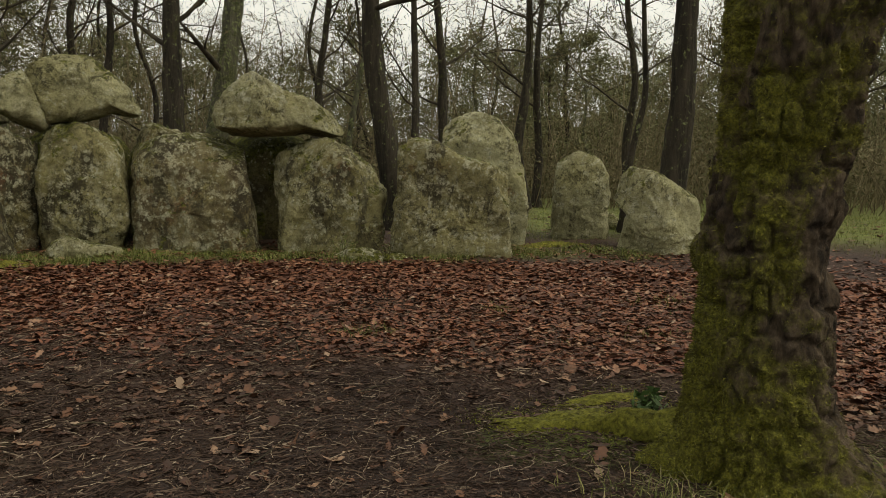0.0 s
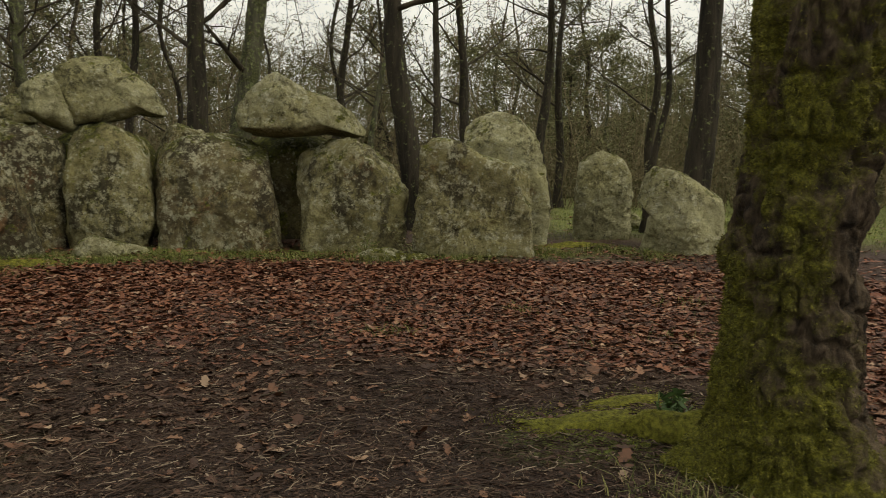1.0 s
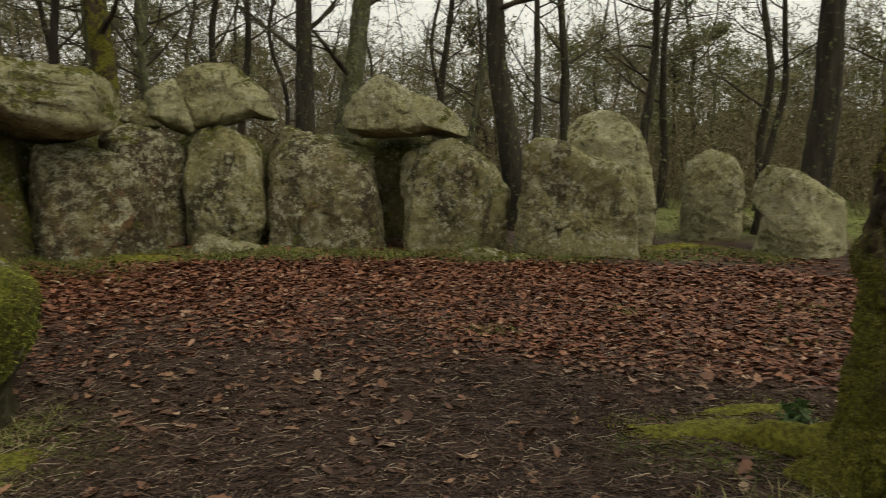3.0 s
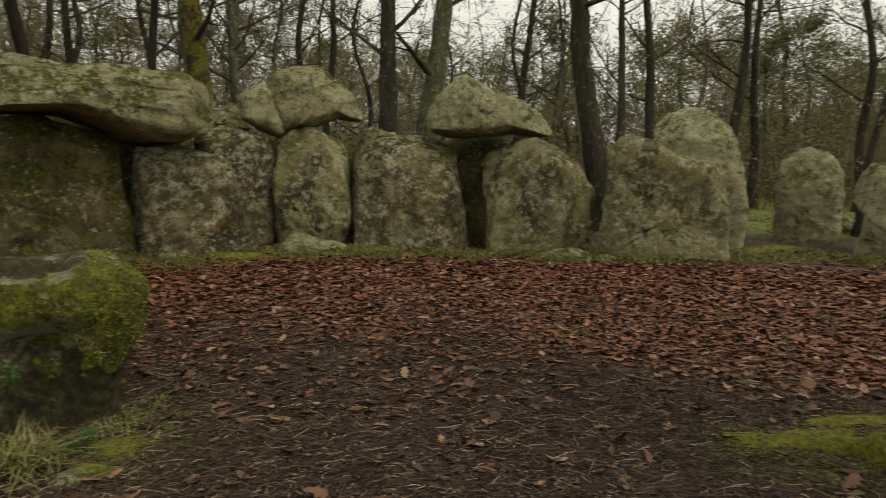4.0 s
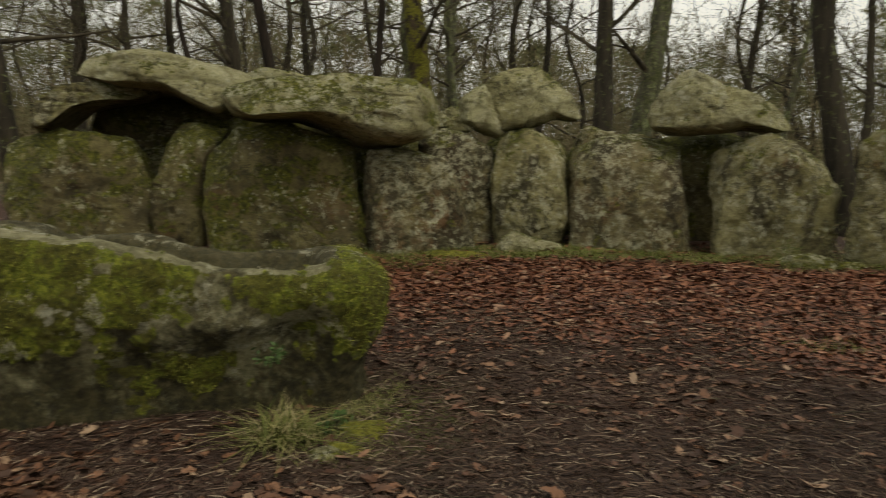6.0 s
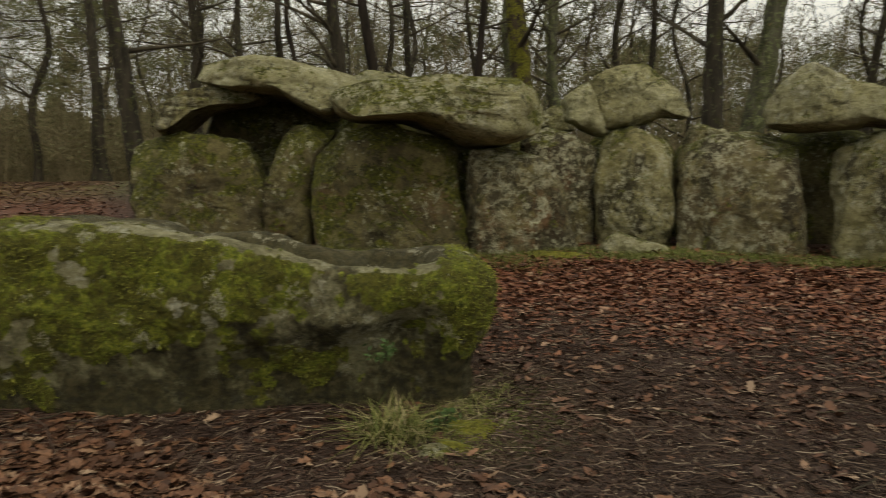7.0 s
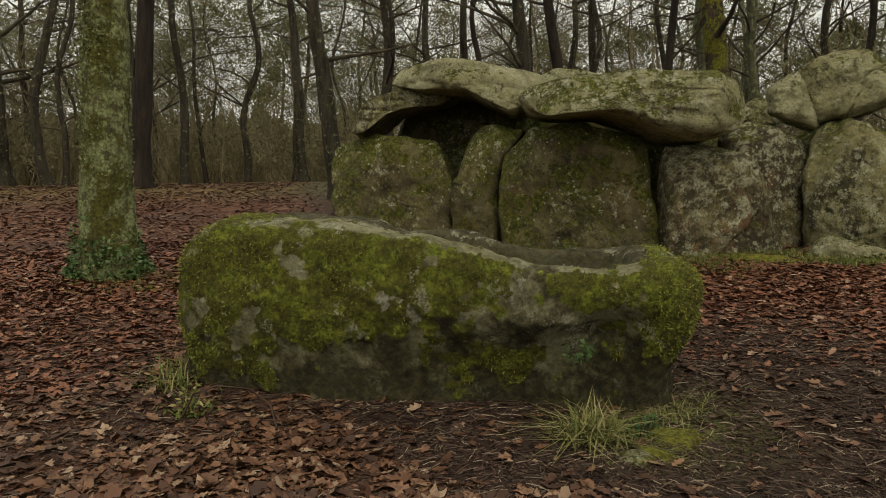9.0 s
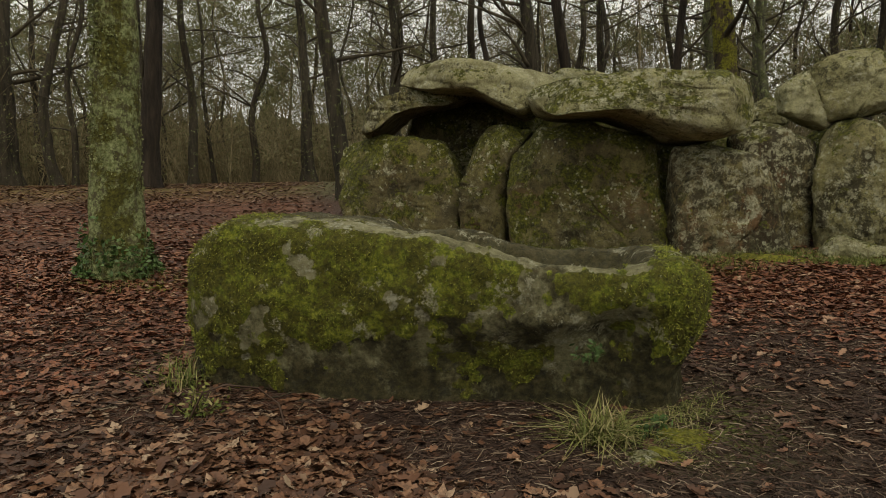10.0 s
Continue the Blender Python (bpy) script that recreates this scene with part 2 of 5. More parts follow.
IVY_LEAF = leaf_material("ivy_leaf", [(0.0, (0.03, 0.065, 0.018)), (0.6, (0.06, 0.12, 0.032)), (1.0, (0.11, 0.18, 0.06))], 0.45)
GRASS_BLADE = leaf_material("grass_blade", [(0.0, (0.06, 0.085, 0.018)), (0.5, (0.13, 0.165, 0.035)), (0.8, (0.22, 0.22, 0.06)), (1.0, (0.34, 0.29, 0.14))])
DRY_GRASS = leaf_material("dry_grass", [(0.0, (0.06, 0.08, 0.018)), (0.4, (0.15, 0.17, 0.042)), (0.7, (0.25, 0.23, 0.09)), (1.0, (0.42, 0.35, 0.20))])
MOSS_TUFT = leaf_material("moss_tuft", [(0.0, (0.075, 0.09, 0.014)), (0.5, (0.20, 0.22, 0.032)), (1.0, (0.40, 0.40, 0.07))])
STRAW = leaf_material("pine_straw", [(0.0, (0.025, 0.014, 0.01)), (0.6, (0.07, 0.042, 0.03)), (0.86, (0.15, 0.105, 0.074)), (1.0, (0.38, 0.30, 0.22))])


def ground_material():
    m = Mat("forest_soil", 0.8)
    col = m.ramp(m.noise(2.2, 8, 0.7), [(0.36, (0.012, 0.008, 0.007)), (0.64, (0.042, 0.027, 0.021))])
    col = m.mix(m.math("MULTIPLY", m.step(m.noise(30, 6, 0.75), 0.5, 0.66), 0.7), col, (0.075, 0.04, 0.028))
    col = m.mix(m.math("MULTIPLY", m.step(m.noise(55, 4, 0.7), 0.6, 0.7), 0.5), col, (0.13, 0.085, 0.06))
    fallen = m.n.new("ShaderNodeAttribute")
    fallen.attribute_name = "litter"
    col = m.mix(m.math("MULTIPLY", fallen.outputs["Fac"], 0.85), col, m.ramp(m.noise(26, 6, 0.8), [(0.36, (0.065, 0.025, 0.016)), (0.5, (0.17, 0.064, 0.036)), (0.64, (0.27, 0.12, 0.068))]))
    grassy = m.n.new("ShaderNodeAttribute")
    grassy.attribute_name = "green"
    g = m.math("MULTIPLY", grassy.outputs["Fac"], m.step(m.noise(5, 8, 0.75), 0.3, 0.58))
    col = m.mix(g, col, m.ramp(m.noise(24, 5, 0.7), [(0.36, (0.06, 0.07, 0.016)), (0.64, (0.21, 0.25, 0.055))]))
    n = m.bump(m.noise(9, 8, 0.7), 0.6, 0.06)
    m.bump(m.noise(60, 5, 0.75), 0.7, 0.015, n)
    return m.done(col)


SOIL = ground_material()


def backdrop_material():
    m = Mat("distant_wood", 1.0)
    col = m.ramp(m.noise(0.7, 12, 0.85, (1, 1, 0.7)), [(0.38, (0.05, 0.05, 0.026)), (0.5, (0.125, 0.115, 0.06)), (0.62, (0.22, 0.18, 0.105))])
    return m.done(col)


FAR_WOOD = backdrop_material()


# ---- mesh helpers ----
def mesh_from(name, verts, faces, mat, smooth=True):
    me = bpy.data.meshes.new(name)
    me.from_pydata(verts if isinstance(verts, list) else verts.tolist(), [], faces if isinstance(faces, list) else faces.tolist())
    me.materials.append(mat)
    if smooth:
        me.polygons.foreach_set("use_smooth", [True] * len(me.polygons))
    me.update()
    return me


def part(name, me, parent, label=""):
    ob = new(name, me)
    ob.parent = parent
    return tagged(ob, label=label) if label else ob


def smoothstep(v, a, b):
    t = np.clip((v - a) / (b - a), 0, 1)
    return t * t * (3 - 2 * t)


RADII = [0, 3, 4, 5, 6.2, 7.5, 9, 10.5, 13, 16, 20, 24, 40, 100, 420]
RISE_MOUND = [-.28, -.27, -.23, -.15, -.02, .12, .27, .37, .58, .85, 1.12, 1.2, 1.0, .8, .5]
RISE_EAST = [-.28, -.27, -.23, -.15, -.02, .10, .22, .31, .40, .46, .5, .48, .45, .4, .2]


def ground_z(x, y):
    """Height of the ground: it rises from the path to the monument and to a low crest behind."""
    x, y = np.asarray(x, float), np.asarray(y, float)
    r = np.hypot(x + 0.3, y + 0.1)
    az = np.degrees(np.arctan2(-(x + 0.3), y + 0.1))
    w = smoothstep(az, 5, 45) * (1 - smoothstep(az, 110, 170))
    z = (1 - w) * np.interp(r, RADII, RISE_EAST) + w * np.interp(r, RADII, RISE_MOUND)
    rough = 0.018 * np.sin(2.3 * x + 1.1 * y) * np.sin(1.7 * y - 0.8 * x + 1) + 0.010 * np.sin(5.1 * x + 2) * np.sin(4.3 * y + x)
    return z + rough * np.clip(r / 4, 0, 1)


def gz(x, y):
    return float(ground_z(x, y))


def green_amount(x, y):
    """Where moss and grass cover the soil."""
    r = np.hypot(x + 0.3, y + 0.1)
    az = np.degrees(np.arctan2(-(x + 0.3), y + 0.1))
    foot = np.exp(-((r - 10.0 - 0.5 * np.cos(np.radians(az * 4))) / 0.45) ** 2) * smoothstep(az, -18, -4) * (1 - smoothstep(az, 28, 34))
    mound = np.exp(-((r - 9.2) / 0.8) ** 2) * smoothstep(az, 26, 32) * (1 - smoothstep(az, 62, 70))
    root = np.exp(-(((x - 0.75) / 0.55) ** 2 + ((y - 4.15) / 0.22) ** 2) ** 2)
    east = smoothstep(r, 11.5, 14) * smoothstep(-az, 3, 10)
    crest = smoothstep(r, 15, 19) * smoothstep(az, 55, 65) * 0.4
    treefoot = 0.8 * np.exp(-((x - 2.0) ** 2 + (y - 3.4) ** 2) / 0.5) + 0.9 * np.exp(-((x + 9.0) ** 2 + (y - 1.75) ** 2) / 0.5)
    trough = 0.8 * np.exp(-((x + 3.15) ** 2 + (y - 3.6) ** 2) / 0.25)
    return np.clip(foot + mound + root + east + crest + treefoot + trough, 0, 1)


def litter_density(x, y):
    r = np.hypot(x + 0.3, y + 0.1)
    az = np.degrees(np.arctan2(-(x + 0.3), y + 0.1))
    wob = 0.5 * np.sin(1.3 * x + 0.5) * np.sin(1.1 * y) + 0.35 * np.sin(3.1 * x) * np.sin(2.7 * y + 1)
    path = 0.04 + 0.14 * smoothstep(r + wob, 4.6, 5.6) + 0.82 * smoothstep(r + 0.6 * wob - 0.03 * np.clip(az, -10, 30), 5.3, 6.3)
    side = 0.10 + 0.9 * smoothstep(r + 0.4 * wob, 4.7, 5.6) + 0.85 * (1 - smoothstep(r + 0.3 * wob - 1.3 * smoothstep(az, 54, 66), 3.2, 3.8))
    left = smoothstep(az + 6 * wob, 30, 48) * (1 - smoothstep(az, 110, 175))
    d = path * (1 - left) + np.minimum(side, 1) * left
    d = d * (1 - 0.85 * smoothstep(r + 0.3 * wob, 9.0, 9.6) * (1 - smoothstep(az, 62, 66)))
    d = d * (1 - 0.8 * np.exp(-(((x - 0.8) / 0.7) ** 2 + ((y - 4.15) / 0.3) ** 2)))
    return np.clip(d * (0.75 + 0.5 * wob), 0.02, 1)


def build_ground():
    rr = np.concatenate([np.linspace(0.4, 14, 110), np.geomspace(14.4, 420, 46)])
    aa = np.radians(np.concatenate([np.arange(-42, 100, 0.8), np.arange(100, 318, 6)]))
    A, R = np.meshgrid(aa, rr)
    X, Y = -0.3 - np.sin(A) * R, -0.1 + np.cos(A) * R
    Z = ground_z(X, Y)
    n, k = A.shape
    verts = np.stack([X, Y, Z], -1).reshape(-1, 3)
    i, j = np.meshgrid(np.arange(n - 1), np.arange(k), indexing="ij")
    jn = (j + 1) % k
    faces = np.stack([i * k + j, (i + 1) * k + j, (i + 1) * k + jn, i * k + jn], -1).reshape(-1, 4).tolist()
    verts = np.vstack([verts, [[-0.3, -0.1, -0.28]]])
    faces += [[len(verts) - 1, b, (b + 1) % k] for b in range(k)]
    me = mesh_from("ground", verts, faces, SOIL)
    bm = bmesh.new()
    bm.from_mesh(me)
    bmesh.ops.recalc_face_normals(bm, faces=bm.faces)
    if bm.faces[0].normal.z < 0:
        bmesh.ops.reverse_faces(bm, faces=bm.faces)
    bm.to_mesh(me)
    bm.free()
    att = me.attributes.new("green", "FLOAT", "POINT")
    att.data.foreach_set("value", green_amount(verts[:, 0], verts[:, 1]))
    att = me.attributes.new("litter", "FLOAT", "POINT")
    att.data.foreach_set("value", litter_density(verts[:, 0], verts[:, 1]))
    return tagged(new("ground", me), "dark brown forest soil, rising gently, with mossy patches", "ground", kind="structure")


ground = build_ground()


# ---- stones ----
def vnoise(P, scale, seed=0):
    """Smooth noise between -1 and 1 at each of the points P (count x 3)."""
    q = np.asarray(P, float) * scale + np.array([13.7, 7.1, 3.3]) * (1 + seed % 97)
    i = np.floor(q).astype(np.int64)
    f = q - i
    f = f * f * f * (f * (f * 6 - 15) + 10)
    out = np.zeros(len(q))
    for dx in (0, 1):
        for dy in (0, 1):
            for dz in (0, 1):
                h = (i[:, 0] + dx) * 73856093 ^ (i[:, 1] + dy) * 19349663 ^ (i[:, 2] + dz) * 83492791 ^ (seed * 7919)
                h = ((h ^ (h >> 13)) * 1274126177) & 0x7FFFFFFF
                h = ((h ^ (h >> 11)) * 69069) & 0x7FFFFFFF
                w = (f[:, 0] if dx else 1 - f[:, 0]) * (f[:, 1] if dy else 1 - f[:, 1]) * (f[:, 2] if dz else 1 - f[:, 2])
                out += w * (h / 0x3FFFFFFF - 1)
    return out


def fbm(P, scale, seed=0, octaves=4, gain=0.5):
    out, amp = 0, 1.0
    for k in range(octaves):
        out = out + amp * vnoise(P, scale * 2.03 ** k, seed + 31 * k)
        amp *= gain
    return out


def weathered(V, G, seed, rough=1.0, strata=0.0, mid=None, cracks=2, rng=None):
    """Moves points V out or in along the ways G: lumps, spalled ledges, pits and open cracks."""
    b = 0.045 * fbm(V, 1.3, seed, 2) + 0.020 * fbm(V, 5.0, seed + 5, 3)
    ledge = fbm(V * [1, 1, 0.7], 1.5, seed + 11, 3) * 3.2
    fl = np.floor(ledge)
    b += 0.015 * (fl + 0.5 + smoothstep(ledge - fl, 0.80, 1.0))
    b -= 0.022 * smoothstep(vnoise(V, 6.5, seed + 3), 0.35, 0.75)
    b += 0.010 * (0.4 - np.abs(vnoise(V, 13.0, seed + 7))) + 0.007 * vnoise(V, 27.0, seed + 9)
    if strata:
        lay = V[:, 2] * 4.6 + 0.8 * fbm(V, 0.9, seed + 2, 2) + 0.3 * V[:, 0]
        b -= strata * np.maximum(0.0, 0.28 - np.abs(lay - np.round(lay))) * 1.3
    for _ in range(cracks):
        w = np.array([rng.uniform(-1, 1), rng.uniform(-0.25, 0.25), rng.uniform(-0.7, 0.7)])
        w /= np.linalg.norm(w)
        d = (V - mid) @ w - rng.uniform(-0.35, 0.35) + 0.09 * fbm(V, 1.8, seed + 17, 3)
        b -= 0.030 * np.exp(-(d / 0.013) ** 2) * smoothstep(vnoise(V, 0.9, seed + 23), -0.05, 0.3)
    return V + G * (b * rough)[:, None]


def stone_mesh(outline, depth, mat, seed, box=0.23, facets=15, rough=1.0, n=200, m=76, inset=0.0, strata=0.0, cracks=1):
    """A weathered boulder: a body whose face follows the outline (u across, v height), rounded over its depth,
    with broken facets, bulges, pits and worn edges."""
    rng = random.Random(seed)
    o = np.array(outline, float)
    nxt = np.roll(o, -1, 0)
    cross = o[:, 0] * nxt[:, 1] - nxt[:, 0] * o[:, 1]
    c = ((o + nxt) * cross[:, None]).sum(0) / (3 * cross.sum())
    th = np.arange(n) / n * 2 * math.pi
    d = np.stack([np.cos(th), np.sin(th)], -1)
    R = np.zeros(n)
    for a, b in zip(o - c, nxt - c):
        e = b - a
        den = d[:, 0] * e[1] - d[:, 1] * e[0]
        den = np.where(np.abs(den) < 1e-9, 1e-9, den)
        t = (a[0] * e[1] - a[1] * e[0]) / den
        s = (a[0] * d[:, 1] - a[1] * d[:, 0]) / den
        R = np.where((t > 0) & (s >= -1e-6) & (s <= 1 + 1e-6), np.maximum(R, t), R)
    R = 0.5 * R + 0.25 * np.roll(R, 1) + 0.25 * np.roll(R, -1)
    R = R - inset
    ph = np.linspace(0, math.pi, 600)
    pa, pb = np.sin(ph) ** box, np.sign(np.cos(ph)) * np.abs(np.cos(ph)) ** box
    arc = np.concatenate([[0], np.cumsum(np.hypot(np.diff(pa) * R.mean(), np.diff(pb) * depth / 2))])
    want = arc[-1] * np.linspace(0, 1, m) ** 1.25
    pa, pb = np.interp(want, arc, pa), np.interp(want, arc, pb)
    P = np.zeros((m, n, 3))
    P[:, :, 0] = c[0] + pa[:, None] * (R * d[:, 0])[None]
    P[:, :, 2] = c[1] + pa[:, None] * (R * d[:, 1])[None]
    P[:, :, 1] = -depth / 2 * pb[:, None]
    V = P.reshape(-1, 3)
    mid = np.array([c[0], 0, c[1]])
    for _ in range(facets):
        w = np.array([rng.uniform(-1.0, 1.0), rng.uniform(-1.3, -0.4), rng.uniform(-0.05, 0.9)])
        w /= np.linalg.norm(w)
        q = (V - mid) @ w
        h = q.max() * rng.uniform(0.86, 0.97)
        V = V - np.maximum(q - h, 0)[:, None] * w * 0.93
    G = (V - mid) * [1.0, 1.4, 1.0]
    G /= np.linalg.norm(G, axis=1)[:, None] + 1e-9
    out = weathered(V, G, seed, rough, strata, mid, cracks, rng)
    faces = [(i * n + j, i * n + (j + 1) % n, (i + 1) * n + (j + 1) % n, (i + 1) * n + j) for i in range(m - 1) for j in range(n)]
    return mesh_from("stone", out, faces, mat)


def stone(name, label, category, group, x, y, yaw, depth, mat, seed, outline, **more):
    if name in ("upright_stone", "standing_stone"):
        outline = [(u, v - 0.32 * float(1 - smoothstep(v, 0.25, 0.85))) for u, v in outline]
    ob = new(name, stone_mesh(outline, depth, mat, seed, **more))
    ob.matrix_world = pose(x, y, 0, 0, 0, yaw)
    return tagged(ob, label, category, group)


UP, CAP = "uprights of the monument", "capstones of the monument"
stone("upright_stone", "narrow grey granite upright with pale lichen, rounded top", "stone", UP, -4.81, 9.74, 18, 0.60, GRANITE, 22,
      [(-0.53, 1.39), (-0.50, 1.80), (-0.40, 1.95), (-0.09, 2.08), (0.21, 1.99), (0.41, 1.87), (0.52, 1.60), (0.53, 0.95), (0.52, 0.21), (-0.03, 0.17), (-0.51, 0.20), (-0.52, 0.65)], inset=0.035)
stone("capstone", "large rounded grey granite boulder resting on uprights", "stone", CAP, -4.99, 10.17, 30, 0.90, GRANITE_PALE, 29,
      [(-0.74, 2.58), (-0.66, 2.77), (-0.46, 2.88), (-0.22, 2.94), (0.05, 2.91), (0.33, 2.74), (0.58, 2.56), (0.72, 2.25), (0.74, 2.17), (0.64, 2.14), (0.36, 2.22), (0.18, 2.12), (-0.05, 2.06), (-0.49, 1.99), (-0.62, 2.29)], box=0.45)
stone("capstone", "smaller grey granite slab leaning beside a rounded boulder", "stone", CAP, -5.55, 9.65, 48, 0.60, GRANITE_PALE, 36,
      [(-0.32, 2.43), (-0.20, 2.55), (0.00, 2.65), (0.06, 2.57), (0.22, 2.20), (0.32, 1.97), (0.21, 1.90), (-0.07, 2.01), (-0.29, 2.14)], box=0.45)
stone("upright_stone", "broad granite upright blotched with white lichen and rust", "stone", UP, -3.41, 10.03, 10, 0.60, GRANITE_LICHEN, 43,
      [(-0.86, 1.41), (-0.83, 1.69), (-0.68, 1.81), (-0.32, 1.89), (0.27, 1.88), (0.66, 1.84), (0.73, 1.50), (0.81, 0.80), (0.87, 0.20), (-0.07, 0.15), (-0.82, 0.18), (-0.82, 0.64), (-0.87, 1.10)], inset=0.035)
stone("upright_stone", "low granite stone with mossy crest behind an upright", "stone", UP, -3.87, 10.60, 10, 0.40, GRANITE, 50,
      [(-0.60, 1.41), (-0.56, 1.85), (-0.50, 2.04), (-0.34, 2.08), (0.10, 1.95), (0.57, 1.90), (0.60, 1.42)], inset=0.035)
stone("capstone", "wedge-shaped granite capstone bridging two uprights", "stone", CAP, -2.38, 10.60, 13, 1.50, GRANITE_PALE, 57,
      [(-0.90, 2.14), (-0.85, 2.29), (-0.73, 2.49), (-0.42, 2.71), (-0.32, 2.73), (0.05, 2.52), (0.49, 2.42), (0.73, 2.26), (0.90, 1.98), (0.87, 1.90), (0.65, 1.92), (0.37, 1.96), (0.20, 1.92), (-0.43, 1.91), (-0.85, 1.98)], box=0.42)
stone("upright_stone", "rounded granite upright speckled with lichen", "stone", UP, -1.61, 10.24, 2, 0.60, GRANITE, 64,
      [(-0.85, 1.51), (-0.80, 1.70), (-0.48, 1.82), (-0.33, 1.94), (-0.05, 1.88), (0.46, 1.64), (0.70, 1.44), (0.85, 1.19), (0.82, 0.89), (0.73, 0.25), (0.14, 0.18), (-0.66, 0.17), (-0.73, 0.64), (-0.82, 1.11)], inset=0.035)
stone("upright_stone", "broad granite upright with sloping top and mossy foot", "stone", UP, 0.13, 10.01, -4, 0.65, GRANITE, 71,
      [(-0.81, 1.21), (-0.75, 1.75), (-0.58, 1.89), (-0.17, 1.79), (0.21, 1.64), (0.60, 1.56), (0.77, 1.47), (0.84, 1.23), (0.87, 0.20), (-0.00, 0.13), (-0.79, 0.19), (-0.87, 0.66)], box=0.2, facets=3, inset=0.035)
stone("upright_stone", "tall grey granite slab standing behind a broader upright", "stone", UP, 0.60, 11.26, -3, 0.50, GRANITE_PALE, 78,
      [(-0.69, 1.81), (-0.67, 2.15), (-0.48, 2.30), (-0.09, 2.38), (0.21, 2.28), (0.49, 2.12), (0.55, 1.82), (0.66, 1.47), (0.69, 0.60), (0.62, 0.16), (-0.63, 0.23)], inset=0.035)
stone("standing_stone", "pale rounded granite standing stone apart from the chamber", "stone", "", 2.25, 11.98, -11, 0.60, GRANITE_PALE, 85,
      [(-0.47, 0.55), (-0.46, 1.02), (-0.40, 1.58), (-0.26, 1.72), (0.01, 1.77), (0.28, 1.63), (0.43, 1.40), (0.47, 1.04), (0.43, 0.41), (0.05, 0.33), (-0.41, 0.32)], box=0.34, facets=7, inset=0.035, cracks=0)
stone("standing_stone", "squat granite boulder with a notch and lichen-spotted sloping top", "stone", "", 3.05, 10.45, -25, 0.90, GRANITE_PALE, 92,
      [(-0.40, 0.83), (-0.23, 0.98), (-0.63, 1.05), (-0.52, 1.38), (-0.39, 1.55), (-0.03, 1.48), (0.33, 1.31), (0.59, 1.08), (0.63, 0.90), (0.63, 0.20), (-0.05, 0.11), (-0.59, 0.15), (-0.57, 0.49)], box=0.42, inset=0.035, cracks=0)
stone("foot_stone", "small lichened granite block at the foot of the uprights", "stone", "", -4.51, 9.14, 26, 0.40, GRANITE_PALE, 99,
      [(-0.47, 0.31), (-0.36, 0.50), (-0.23, 0.57), (-0.01, 0.51), (0.41, 0.39), (0.47, 0.30), (0.40, 0.20), (-0.40, 0.22)], box=0.35, rough=0.8)
stone("foot_stone", "flat mossy granite stone lying in grass", "stone", "", -0.94, 9.64, -6, 0.50, GRANITE_CAP, 106,
      [(-0.48, 0.29), (-0.37, 0.36), (-0.07, 0.39), (0.43, 0.32), (0.48, 0.25), (0.32, 0.18), (-0.38, 0.18)], box=0.7)
stone("foot_stone", "small pale stone in mossy grass", "stone", "", 3.06, 13.15, -13, 0.30, GRANITE_PALE, 113,
      [(-0.17, 0.51), (-0.14, 0.69), (-0.02, 0.73), (0.14, 0.62), (0.17, 0.50), (-0.03, 0.44)], box=0.7)
stone("upright_stone", "granite upright with broken sloping top and white lichen", "stone", UP, -5.77, 8.36, 56, 0.55, GRANITE_LICHEN, 120,
      [(-0.80, 0.31), (-0.84, 1.18), (-0.78, 1.69), (-0.51, 1.76), (-0.14, 1.69), (0.31, 1.49), (0.60, 1.24), (0.79, 0.65), (0.84, 0.27), (0.05, 0.21)], inset=0.035)
stone("upright_stone", "granite upright with pale rounded shoulder and lichen", "stone", UP, -5.76, 9.34, 54, 0.60, GRANITE_LICHEN, 127,
      [(-0.53, 1.39), (-0.57, 1.76), (-0.43, 1.95), (-0.12, 2.03), (0.26, 1.93), (0.57, 1.76), (0.48, 1.38), (0.42, 0.78), (0.42, 0.21), (-0.28, 0.20)], inset=0.035)
stone("upright_stone", "wide granite wall slab, brown and mossy, coloured dark for shade under a capstone", "stone", UP, -7.22, 7.20, 34, 0.60, GRANITE_SHADE, 134,
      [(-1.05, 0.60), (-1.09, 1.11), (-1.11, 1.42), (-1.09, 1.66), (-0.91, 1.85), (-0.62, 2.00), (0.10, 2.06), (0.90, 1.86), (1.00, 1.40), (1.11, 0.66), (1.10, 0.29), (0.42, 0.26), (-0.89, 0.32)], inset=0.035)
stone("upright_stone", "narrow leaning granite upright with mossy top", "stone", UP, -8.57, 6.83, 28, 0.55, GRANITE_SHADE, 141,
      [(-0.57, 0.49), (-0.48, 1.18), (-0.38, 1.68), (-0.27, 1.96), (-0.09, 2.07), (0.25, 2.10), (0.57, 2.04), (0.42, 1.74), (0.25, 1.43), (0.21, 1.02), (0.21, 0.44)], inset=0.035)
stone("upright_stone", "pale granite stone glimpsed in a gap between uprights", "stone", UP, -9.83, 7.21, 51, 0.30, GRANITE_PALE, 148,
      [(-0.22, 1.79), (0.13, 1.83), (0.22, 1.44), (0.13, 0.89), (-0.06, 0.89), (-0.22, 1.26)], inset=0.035)
